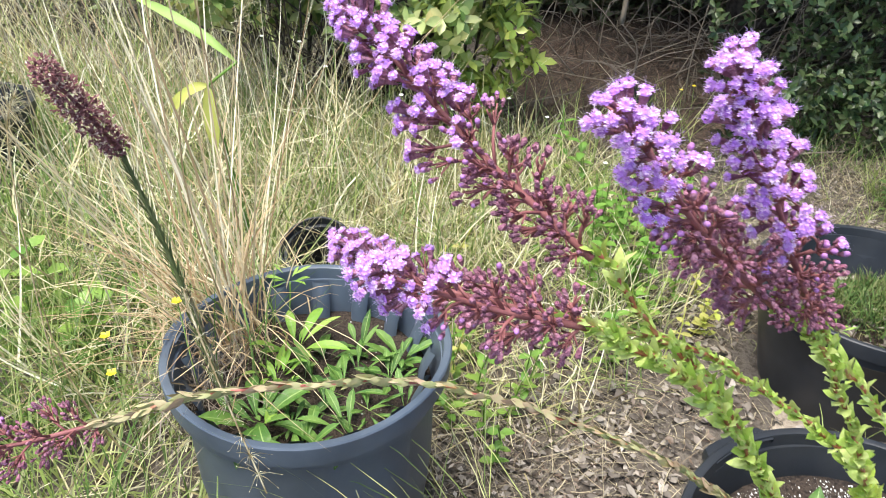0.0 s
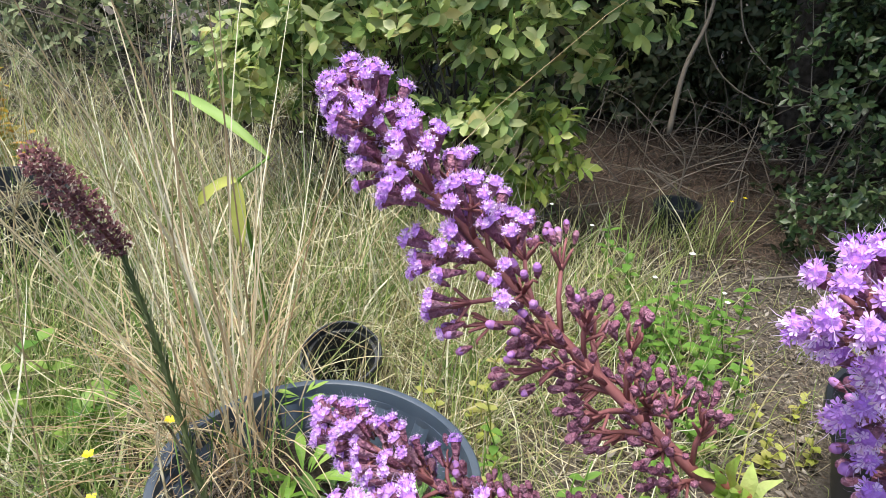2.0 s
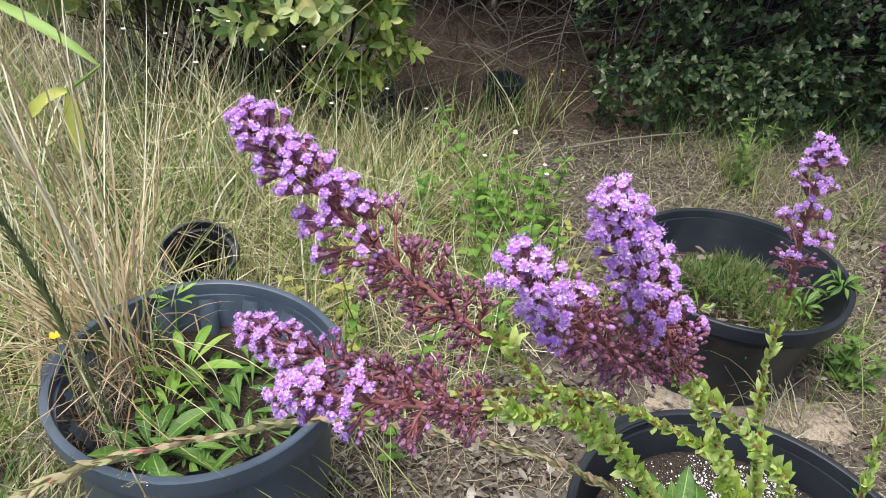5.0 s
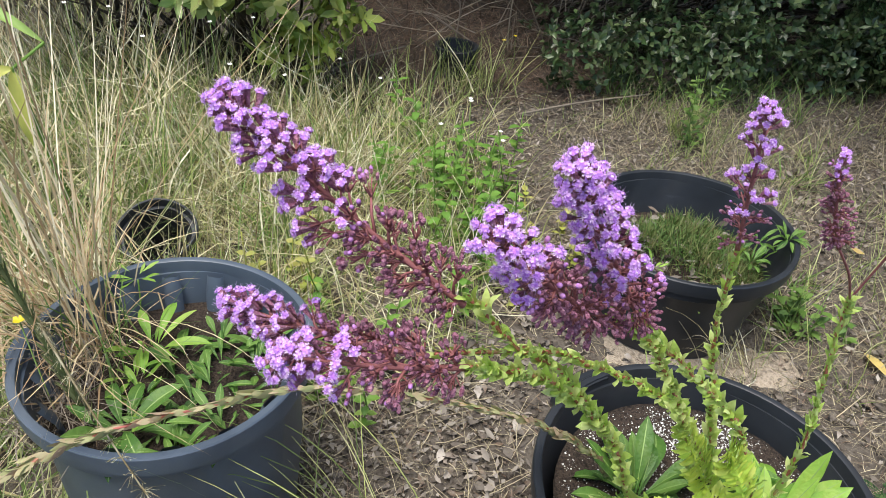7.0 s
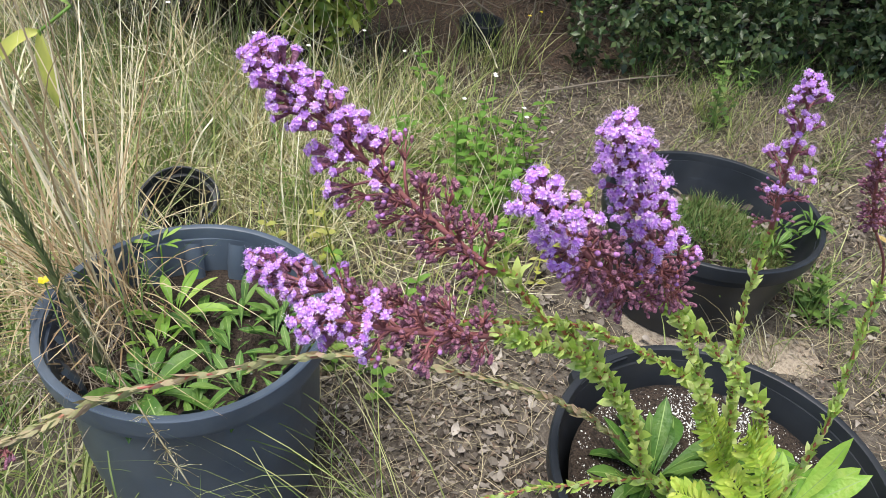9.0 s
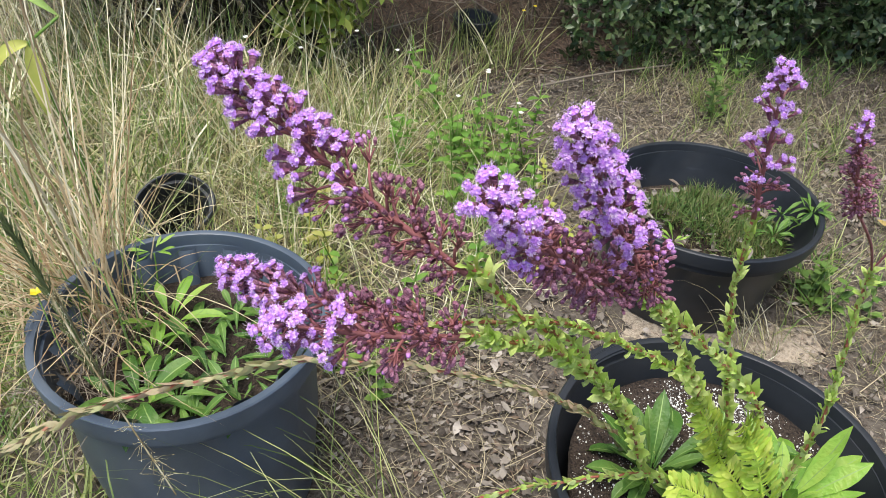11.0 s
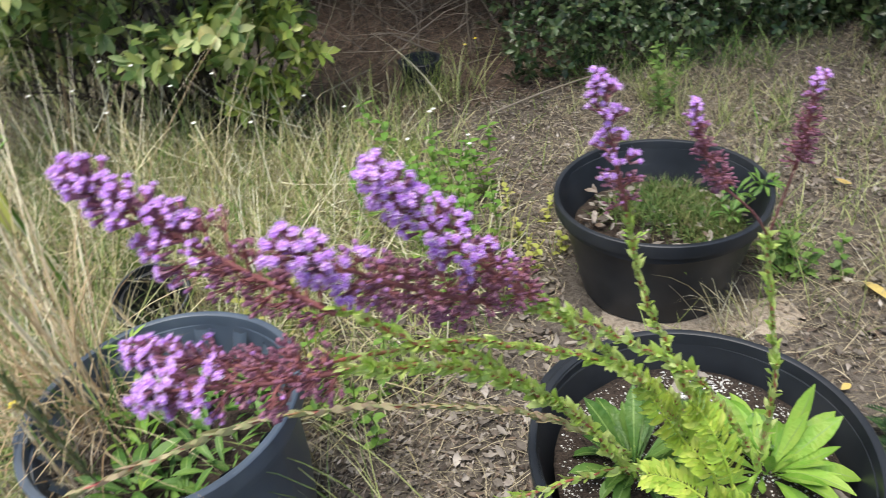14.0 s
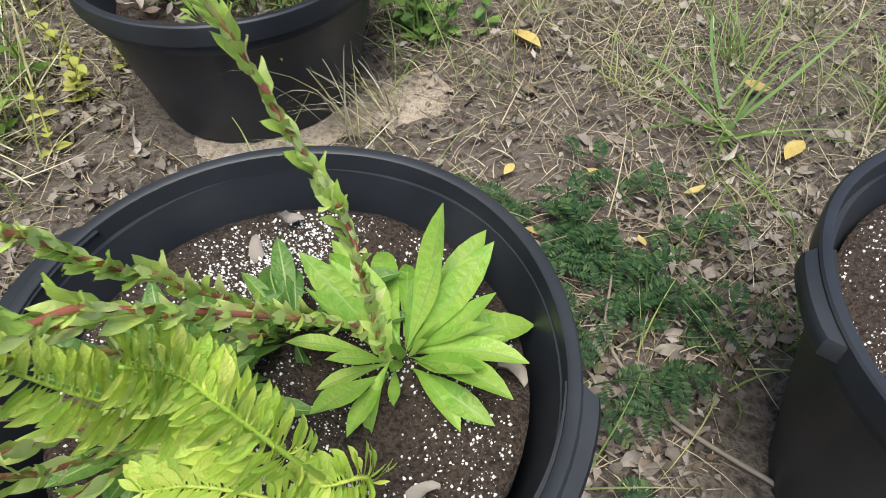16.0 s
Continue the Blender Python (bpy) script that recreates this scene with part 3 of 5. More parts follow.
def head_open(s, p, d, size, g):
    """One open head: a slim maroon cup under a mound of tiny star florets with fine curling filaments."""
    d = d.normalized()
    o = d.orthogonal().normalized()
    q = d.cross(o)
    cup = []
    for r, z in ((0.09, -1.45), (0.17, -0.95), (0.27, -0.35), (0.32, 0.04)):
        for k in range(6):
            a = math.pi / 3 * k
            cup.append(p + (o * math.cos(a) + q * math.sin(a)) * r * size + d * z * size)
    s.add(cup, [(j * 6 + k, j * 6 + (k + 1) % 6, (j + 1) * 6 + (k + 1) % 6, (j + 1) * 6 + k) for j in range(3) for k in range(6)], 1)
    dome = [p + (o * math.cos(math.pi / 3 * k) + q * math.sin(math.pi / 3 * k)) * r * size + d * z * size for r, z in ((0.38, 0.0), (0.3, 0.2)) for k in range(6)] + [p + d * 0.28 * size]
    s.add(dome, [(k, (k + 1) % 6, 6 + (k + 1) % 6, 6 + k) for k in range(6)] + [(6 + k, 6 + (k + 1) % 6, 12) for k in range(6)], 5)
    n = g.randint(10, 13)
    for i in range(n):
        polar = 1.35 * math.sqrt((i + 0.4) / n) * g.uniform(0.9, 1.08)
        a = i * 2.39996 + g.uniform(-0.25, 0.25)
        out = o * math.cos(a) + q * math.sin(a)
        fd = (out * math.sin(polar * 0.9) + d * math.cos(polar * 0.9)).normalized()
        c = p + out * math.sin(polar) * 0.44 * size + d * size * (0.06 + 0.34 * math.cos(polar) + g.uniform(-0.04, 0.1))
        fo = fd.orthogonal().normalized()
        fq = fd.cross(fo)
        a0 = g.uniform(0, 6)
        L = size * g.uniform(0.14, 0.18)
        verts, faces = [c - fd * 0.14 * size], []
        for k in range(5):
            b = a0 + k * 2 * math.pi / 5
            for db, rr, up in ((-0.45, 0.8, 0.15), (0.0, 1.05, g.uniform(0.2, 0.6)), (0.45, 0.8, 0.15)):
                verts.append(c + (fo * math.cos(b + db) + fq * math.sin(b + db)) * L * rr + fd * up * L)
            faces.append((0, 1 + 3 * k, 2 + 3 * k, 3 + 3 * k))
        s.add(verts, faces, 2)
        for _ in range(1 + (i % 3 == 0)):
            b = g.uniform(0, 6.28)
            w = fo * math.cos(b) + fq * math.sin(b)
            v = fo * math.cos(b + 1.6) + fq * math.sin(b + 1.6)
            m = c + (fd * g.uniform(0.15, 0.3) + w * g.uniform(0.03, 0.14)) * size
            tip = m + (fd * g.uniform(0.08, 0.3) + w * g.uniform(0.0, 0.3) + v * g.uniform(-0.12, 0.12)) * size
            f = v * 0.008 * size
            s.add([c - f, c + f, m + f, m - f, tip], [(0, 1, 2, 3), (3, 2, 4)], 3)


def head_bud(s, p, d, size, g, coloured):
    """A round closed bud in a slim bracted cup, tipped purple where it is about to open."""
    d = d.normalized()
    o = d.orthogonal().normalized()
    q = d.cross(o)
    rings = []
    for r, z in ((0.1, -1.05), (0.28, -0.55), (0.37, -0.1), (0.35, 0.22), (0.2, 0.46), (0.02, 0.54)):
        for k in range(6):
            a = math.pi / 3 * k
            rings.append(p + (o * math.cos(a) + q * math.sin(a)) * r * size + d * z * size)
    for j in range(5):
        s.add(rings[j * 6:(j + 2) * 6], [(k, (k + 1) % 6, 6 + (k + 1) % 6, 6 + k) for k in range(6)], (4 if coloured else 1) if j >= 2 else 1)
    for k in range(4):
        a = k * 1.57 + g.uniform(-0.4, 0.4)
        w = o * math.cos(a) + q * math.sin(a)
        v = d.cross(w)
        c = p + w * 0.27 * size + d * g.uniform(-0.8, -0.3) * size
        s.add([c - v * 0.14 * size, c + v * 0.14 * size, c + (d * g.uniform(0.5, 0.8) + w * g.uniform(0.08, 0.3)) * size], [(0, 1, 2)], 1)


def flower_spike(parent, label, base, tip, radius, clusters, seed, open_from=0.45, size=0.0056, sag=0.006, taper=0.7, heads=(4, 8), buds=(9, 14)):
    """A panicle: a red axis with slanting branches, each ending in a tight knot of heads."""
    g = random.Random(seed)
    base, tip = Vector(base), Vector(tip)
    mid = (base + tip) / 2 + Vector((0, 0, -sag)) + Vector((g.uniform(-1, 1), g.uniform(-1, 1), 0)) * 0.003
    line = smooth_line([base, mid, tip], 7)
    s = Shape()
    s.tube(line, [0.002 - 0.0012 * i / (len(line) - 1) for i in range(len(line))], 7)
    sp = part("flower_spike", s, M_STALK, parent, label)
    n = len(line) - 1
    for k in range(clusters):
        u = 0.03 + 0.97 * (k + g.uniform(-0.3, 0.3)) / clusters
        u = min(max(u, 0.02), 0.99)
        i = min(int(u * n), n - 1)
        p = line[i].lerp(line[i + 1], u * n - i)
        ax = (line[i + 1] - line[i]).normalized()
        o = ax.orthogonal().normalized()
        a = k * 2.39996 + g.uniform(-0.35, 0.35)
        out = o * math.cos(a) + ax.cross(o) * math.sin(a)
        flowering = u > open_from - 0.06
        prof = (0.72 + 0.4 * math.sin(math.pi * min(1, u * 1.35 + 0.08))) * (1.0 if u < 0.7 else 1.0 - (1 - taper) * (u - 0.7) / 0.3)
        L = radius * prof * g.uniform(0.72, 1.18) * (1.0 if u < 0.85 else 1.0 - 0.5 * (u - 0.85) / 0.15)
        slant = 1.05 - 0.45 * u + g.uniform(-0.12, 0.12)
        bd = (out * math.sin(slant) + ax * math.cos(slant)).normalized()
        c = Shape()
        e = p + bd * L * 0.7
        c.tube([p, p + bd * L * 0.35 + ax * 0.0012, e], [0.001, 0.0008, 0.0006], 5, 0)
        m = g.randint(*heads) if flowering else g.randint(*buds)
        bo = bd.orthogonal().normalized()
        bq = bd.cross(bo)
        for h in range(m):
            b = h * 2.39996 + g.uniform(-0.4, 0.4)
            w = bo * math.cos(b) + bq * math.sin(b)
            if flowering:
                rr = 0.6 * size * math.sqrt(h + 0.25) * g.uniform(0.85, 1.15)
                foot = e - bd * 0.002
                hp = e + w * rr + bd * (L * 0.3 + size * 0.6 - rr * 0.45 + g.uniform(-0.4, 0.4) * size)
                hd = (bd + w * (rr / size) * 0.4 + ax * 0.15).normalized()
            else:
                f = 1.05 - 0.6 * g.random() ** 1.6
                foot = p + bd * L * 0.7 * f * 0.8
                rr = size * (0.3 + 0.32 * math.sqrt(h))
                hp = p + bd * (L * f * 0.95 + size * 0.3) + w * rr * (1.25 - 0.35 * f)
                hd = (bd + w * 0.45).normalized()
            opened = flowering and u + g.gauss(0, 0.06) - 0.07 * (h > 3) > open_from
            sz = size * g.uniform(0.8, 1.15) * (1.0 if opened else 0.6)
            c.tube([foot, (foot + hp) / 2 + w * rr * 0.12, hp - hd * sz * 1.5], [0.0006, 0.0005, 0.00045], 4, 0)
            if opened:
                head_open(c, hp, hd, sz, g)
            else:
                head_bud(c, hp, hd, sz, g, g.random() < (0.9 if flowering else max(0.0, 0.45 - 2.0 * (open_from - u))))
        part("flower_branch", c, [M_STALK, M_BUD, M_PETAL, M_FUZZ, M_BUDTIP, M_DOME], sp)
    return sp


def flower_stem(plant, places, leaves, seed, r0=0.0018, r1=0.0012, size0=0.03, size1=0.0125, meshes=None, angle=0.26):
    line = smooth_line(places, 7)
    g = random.Random(seed)
    line = [line[0]] + [p + Vector((g.gauss(0, 1), g.gauss(0, 1), g.gauss(0, 1))) * 0.0012 for p in line[1:-1]] + [line[-1]]
    s = Shape()
    s.tube(line, [r0 + (r1 - r0) * i / (len(line) - 1) for i in range(len(line))], 8)
    st = part("flower_stem", s, M_STEM, plant)
    leaves_along(st, line, int(leaves * 2.2), meshes or SCALES, size0, size1, angle, seed)
    return st


one = thing("flowering_plant", "tall purple-flowered plant with leafy arching stems in a black pot", "flowering plant", (0, 0, 0), "flowering plants in the pot")
two = thing("flowering_plant", "purple-flowered plant with long stems reclining over the pot edge", "flowering plant", (0, 0, 0), "flowering plants in the pot")
flower_stem(one, [(0.908, 1.092, 0.272), (0.750, 1.007, 0.519), (0.674, 0.968, 0.613), (0.580, 0.918, 0.706), (0.502, 0.875, 0.777), (0.405, 0.814, 0.846)], 105, 11)
flower_spike(one, "dense purple spike with maroon buds below", (0.405, 0.815, 0.843), (0.292, 0.872, 0.845), 0.019, 34, 21, 0.5, buds=(10, 15))
flower_stem(two, [(0.770, 1.060, 0.272), (0.649, 0.972, 0.528), (0.582, 0.926, 0.647), (0.525, 0.888, 0.738), (0.465, 0.851, 0.812), (0.422, 0.823, 0.877)], 95, 12)
flower_spike(two, "long open purple spike with maroon buds below", (0.420, 0.821, 0.873), (0.303, 0.865, 0.973), 0.0245, 42, 22, 0.47, heads=(5, 9))
flower_stem(two, [(0.788, 1.093, 0.272), (0.604, 0.943, 0.604), (0.517, 0.874, 0.741), (0.453, 0.824, 0.817), (0.418, 0.794, 0.854)], 95, 13)
flower_spike(two, "short purple spike with maroon buds below", (0.418, 0.794, 0.854), (0.322, 0.770, 0.896), 0.02, 22, 23, 0.58)
flower_stem(two, [(0.767, 1.105, 0.272), (0.693, 1.096, 0.372), (0.624, 1.088, 0.436), (0.512, 1.065, 0.516), (0.376, 1.029, 0.596), (0.274, 0.989, 0.638), (0.173, 0.937, 0.664), (0.120, 0.890, 0.680)], 110, 14, r0=0.0016, r1=0.0013, size0=0.026, size1=0.0165, meshes=FLAT_SCALES, angle=0.2)
flower_spike(two, "drooping spike of purple and maroon buds", (0.120, 0.890, 0.680), (0.02, 0.83, 0.70), 0.022, 22, 24, 0.55)
flower_stem(one, [(0.879, 1.095, 0.272), (0.709, 0.967, 0.575), (0.637, 0.913, 0.690), (0.566, 0.864, 0.794), (0.519, 0.835, 0.842)], 90, 15)
flower_spike(one, "broad purple spike with a blunt flowering top", (0.517, 0.834, 0.841), (0.403, 0.742, 0.975), 0.019, 36, 25, 0.71, taper=0.85, buds=(10, 15))
flower_stem(one, [(0.946, 1.042, 0.272), (0.791, 0.967, 0.534), (0.717, 0.934, 0.629), (0.647, 0.904, 0.709), (0.588, 0.879, 0.776), (0.554, 0.858, 0.819)], 90, 16)
flower_spike(one, "pointed purple spike in full flower", (0.553, 0.857, 0.816), (0.449, 0.781, 0.979), 0.0195, 38, 26, 0.46)
flower_stem(one, [(0.903, 1.083, 0.272), (0.798, 1.026, 0.493), (0.741, 0.988, 0.615), (0.685, 0.949, 0.740), (0.656, 0.920, 0.824)], 78, 17)
flower_spike(one, "slender purple spike on an upright stem", (0.656, 0.920, 0.824), (0.617, 0.892, 0.954), 0.0155, 26, 27, 0.36, size=0.0052, heads=(2, 5), buds=(5, 9))
flower_stem(one, [(0.925, 1.010, 0.272), (0.899, 0.985, 0.473), (0.876, 0.977, 0.567), (0.842, 0.969, 0.680), (0.827, 0.960, 0.729)], 62, 18)
flower_spike(one, "small maroon side spike with purple tip", (0.745, 0.920, 0.820), (0.693, 0.903, 0.911), 0.012, 24, 28, 0.86, size=0.0046, heads=(3, 6), buds=(7, 11))
flower_spike(one, "small maroon spike with purple tip", (0.822, 0.938, 0.812), (0.813, 0.922, 0.902), 0.012, 24, 29, 0.86, size=0.0046, heads=(3, 6), buds=(7, 11))
for places in ([(0.827, 0.960, 0.729), (0.79, 0.94, 0.775), (0.745, 0.920, 0.820)], [(0.827, 0.960, 0.729), (0.826, 0.95, 0.77), (0.822, 0.938, 0.812)]):
    s = Shape()
    s.tube(smooth_line(places, 5), 0.0011, 6)
    part("side_stalk", s, M_STALK, one)
flower_stem(two, [(0.803, 1.035, 0.275), (0.733, 1.016, 0.366), (0.598, 0.977, 0.433), (0.490, 0.939, 0.479), (0.40, 0.90, 0.50)], 52, 19)
rosette(one, "leaf", (0.938, 1.004, 0.278), ROSETTES, 26, 0.1, 0.135, 31, (0.25, 1.0), (-1.75, 1.9))
rosette(one, "leaf", (0.938, 1.004, 0.278), ROSETTES, 8, 0.045, 0.08, 34, (0.8, 1.35))
rosette(one, "leaf", (0.930, 1.004, 0.278), ROSETTES, 7, 0.07, 0.1, 35, (0.1, 0.7), (1.9, 4.4))
rosette(two, "leaf", (0.775, 1.07, 0.276), WEEDS, 38, 0.085, 0.125, 32, (0.35, 1.25))
rosette(one, "leaf", (0.885, 1.085, 0.276), DARKS, 12, 0.06, 0.10, 33)

# ---- crested yellow-green shoot ----
crest = thing("crested_shoot", "yellow-green crested shoot with dense overlapping leaves in the pot", "leafy shoot", (0, 0, 0))
for places, count, seed, flip in (
    ([(0.840, 0.935, 0.275), (0.806, 0.917, 0.420), (0.786, 0.933, 0.490), (0.776, 0.949, 0.515), (0.758, 0.948, 0.545)], 24, 41, 1.0),
    ([(0.828, 0.942, 0.275), (0.793, 0.929, 0.420), (0.769, 0.962, 0.460), (0.742, 0.966, 0.510), (0.716, 0.979, 0.560)], 26, 42, 1.0),
    ([(0.822, 0.930, 0.275), (0.796, 0.918, 0.370), (0.774, 0.935, 0.400), (0.752, 0.955, 0.410), (0.730, 0.970, 0.410)], 20, 43, 1.0),
    ([(0.845, 0.925, 0.275), (0.840, 0.915, 0.350), (0.816, 0.917, 0.375), (0.802, 0.932, 0.370)], 14, 44, 1.0),
):
    line = smooth_line(places, 8)
    s = Shape()
    s.tube(line, [0.0024 - 0.0015 * i / (len(line) - 1) for i in range(len(line))], 6)
    rib = part("spine", s, M_FERN, crest)
    g = random.Random(seed)
    n = len(line) - 1
    for k in range(count * 2):
        for sgn in (-1, 1):
            for layer in ((0, 1) if k % 3 == 0 else (0,)):
                u = 0.26 + 0.74 * (k + 0.5 * layer + g.uniform(-0.4, 0.4)) / (count * 2)
                u = min(u, 0.995)
                i = min(int(u * n), n - 1)
                p = line[i].lerp(line[i + 1], u * n - i)
                d = (line[i + 1] - line[i]).normalized()
                side = d.cross(Vector((-0.1, -0.45, 0.9))).normalized() * sgn
                face = d.cross(side).normalized() * -sgn
                sc = (0.025 - 0.007 * layer) * (1 - 0.9 * max(0, u - 0.72)) * g.uniform(0.85, 1.15)
                al = side * (0.9 - 0.3 * layer) + d * g.uniform(0.3, 0.75) + face * (g.uniform(0.05, 0.45) + 0.4 * layer)
                piece("leaf", g.choice(PINNAE), rib, basis(p + face * 0.001, al, face - d * g.uniform(0.1, 0.7)) @ Matrix.Diagonal((sc, sc, sc, 1)))

# ---- plants in the weathered pot ----
weeds = thing("weed_rosettes", "green strap-leaved weed rosettes filling the weathered pot", "weeds", (0, 0, 0))
g = random.Random(49)
for k in range(17):
    a, r = k * 2.39996, 0.15 * math.sqrt((k + 0.5) / 17)
    x, y = A[0] + 0.03 + 0.85 * r * math.cos(a), A[1] - 0.03 + 0.8 * r * math.sin(a)
    lift = (0.1, 0.9) if r < 0.1 else (0.6, 1.05)
    rosette(weeds, "leaf", (x, y, 0.318), (WEEDS, DARKS, WEEDS, WEEDS, ROSETTES)[k % 5], g.randint(8, 14), 0.03, g.uniform(0.05, 0.085), 50 + k, lift)
rosette(weeds, "leaf", (0.1, 1.24, 0.318), DARKS, 9, 0.08, 0.11, 75, (0.5, 1.1))
sprig = thing("sprig", "small bright green sprig inside the weathered pot", "seedling", (0, 0, 0))
s = Shape()
s.tube(smooth_line([(0.088, 1.47, 0.31), (0.09, 1.49, 0.36), (0.09, 1.497, 0.385)], 4), 0.0014, 5)
part("stem", s, M_LIME, sprig)
rosette(sprig, "leaf", (0.09, 1.497, 0.385), ROSETTES, 8, 0.028, 0.042, 61, (0.0, 0.8))

# tan bunch grass growing from the pot
bunch = thing("bunch_grass", "tall tan bunch grass with dry stalks rising from the weathered pot", "grass", (0, 0, 0))
n = 24
roots = np.column_stack([rng.normal(0.015, 0.025, n), rng.normal(1.43, 0.035, n), np.full(n, 0.31)])
blades("stalks", roots, rng.uniform(0.35, 1.05, n), rng.uniform(0.0024, 0.0044, n), rng.uniform(0.0, 0.5, n), rng.uniform(-0.4, 0.9, n), M_TAN, "", "", 8, rng.normal(2.9, 1.0, n), parent=bunch)
n = 15
roots = np.column_stack([rng.normal(0.01, 0.018, n), rng.normal(1.43, 0.02, n), np.full(n, 0.31)])
blades("stalks", roots, rng.uniform(0.45, 0.95, n), rng.uniform(0.0022, 0.0038, n), rng.normal(0.36, 0.16, n), rng.uniform(-0.3, 0.6, n), M_BLEACHED, "", "", 8, rng.normal(2.8, 0.7, n), parent=bunch)
n = 230
roots = np.column_stack([rng.normal(0.015, 0.035, n), rng.normal(1.43, 0.045, n), np.full(n, 0.31)])
blades("curled_blades", roots, rng.uniform(0.15, 0.45, n), rng.uniform(0.0018, 0.0035, n), rng.uniform(0.2, 1.1, n), rng.uniform(0.5, 2.2, n), M_TAN, "", "", 7, rng.normal(3.1, 1.2, n), parent=bunch)
n = 36
roots = np.column_stack([rng.normal(0.03, 0.04, n), rng.normal(1.4, 0.05, n), np.full(n, 0.31)])
blades("green_blades", roots, rng.uniform(0.12, 0.32, n), rng.uniform(0.0015, 0.003, n), rng.uniform(0.1, 0.7, n), rng.uniform(0.2, 1.2, n), M_GREEN, "", "", 6, parent=bunch)
n = 260
roots = np.column_stack([rng.normal(-0.0, 0.035, n), rng.normal(1.31, 0.05, n), np.full(n, 0.31)])
blades("grey_tangle", roots, rng.uniform(0.05, 0.16, n), rng.uniform(0.001, 0.0018, n), rng.uniform(0.2, 1.2, n), rng.uniform(0.5, 2.0, n), M_TWIG, "", "", 5, parent=bunch)

# feathery seed plumes standing in the tall grass
g = random.Random(67)
for k in range(12):
    plume = thing("plume_grass", "pale grass stalk with a feathery seed plume", "grass stalk", (0, 0, 0), "feathery grass stalks")
    x, y = g.uniform(-0.75, -0.05), g.uniform(1.45, 2.2)
    h = g.uniform(0.62, 0.9)
    lx, ly = g.uniform(-0.28, 0.1), g.uniform(-0.15, 0.1)
    line = smooth_line([(x, y, float(ground_z(x, y))), (x + lx * 0.3, y + ly * 0.3, h * 0.5), (x + lx * 0.75, y + ly * 0.75, h * 0.88), (x + lx * 1.25, y + ly * 1.25, h)], 6)
    s = Shape()
    s.tube(line, [0.0016 - 0.0009 * i / (len(line) - 1) for i in range(len(line))], 5)
    part("stalk", s, M_TAN, plume)
    s = Shape()
    for j in range(110):
        u = g.uniform(0.68, 1.0)
        p = line[int(u * (len(line) - 1))]
        d = Vector((g.gauss(0, 1) + lx * 3, g.gauss(0, 1), g.gauss(0.6, 1))).normalized()
        q = p + d * g.uniform(0.01, 0.035)
        s.tube([p, (p + q) / 2 + Vector((0, 0, 0.002)), q], 0.00035, 3)
        s.leaf(q, d, (0, 0, 1), 0.005, 0.0015, 0.2, 0.3, 2)
    tagged(part("seed_spray", s, M_STRAW, plume), kind="stuff")

sheaf = thing("straw_sheaf", "loose sheaf of bright straw stalks leaning in the tall grass", "grass", (0, 0, 0))
n, per = 9, 6
spots = np.column_stack([rng.uniform(-0.42, 0.0, n), rng.uniform(1.5, 2.0, n), np.zeros(n)]).repeat(per, 0)
aim, tilt = rng.normal(2.9, 0.9, n).repeat(per), rng.uniform(0.1, 0.6, n).repeat(per)
n = n * per
spots[:, :2] += rng.normal(0, 0.012, (n, 2))
for k in range(n):
    blades("stalk", spots[k:k + 1], rng.uniform(0.55, 0.95, 1), rng.uniform(0.002, 0.0034, 1), tilt[k:k + 1] + rng.normal(0, 0.07, 1), rng.uniform(-0.1, 0.45, 1), M_BLEACHED, "", "", 8, aim[k:k + 1] + rng.normal(0, 0.25, 1), parent=sheaf)

# the spent seed head
spent = thing("seed_head", "spent brown seed head on a blue-green stalk in the weathered pot", "dried flower", (0, 0, 0))
stalk_line = smooth_line([(0.055, 1.26, 0.31), (0.02, 1.285, 0.45), (-0.015, 1.305, 0.58), (-0.049, 1.318, 0.689)], 7)
s = Shape()
s.tube(stalk_line, [0.0032 - 0.001 * i / (len(stalk_line) - 1) for i in range(len(stalk_line))], 8)
stalk = part("stalk", s, M_DULL, spent)
leaves_along(stalk, stalk_line, 210, [leaf_mesh("stalk_leaf", M_DULL, 1.0, w, c, 0.3, 4) for w, c in ((0.13, 0.2), (0.16, -0.3))], 0.034, 0.02, 0.3, 71)
g = random.Random(72)
s = Shape()
a0, a1 = Vector((-0.049, 1.318, 0.689)), Vector((-0.064, 1.225, 0.822))
ax = (a1 - a0).normalized()
s.tube([a0, (a0 + a1) / 2, a1], [0.003, 0.0025, 0.001], 6)
part("axis", s, M_BROWN, spent)
s = Shape()
for k in range(620):
    u = k / 620
    o = ax.orthogonal().normalized()
    a = k * 2.39996
    out = o * math.cos(a) + ax.cross(o) * math.sin(a)
    rad = 0.019 * (0.35 + 0.65 * g.random()) * (0.55 + 0.6 * math.sin(math.pi * min(1, 0.12 + u * 0.8))) * g.uniform(0.6, 1.1)
    p = a0.lerp(a1, u) + out * rad
    d = out + ax * 0.6
    for j in range(3):
        s.leaf(p, d + Vector((g.gauss(0, 0.6), g.gauss(0, 0.6), g.gauss(0, 0.6))), ax, g.uniform(0.0035, 0.0075), 0.0032, g.uniform(-0.5, 0.8), 0.4, 2)
part("chaff", s, M_BROWN, spent)

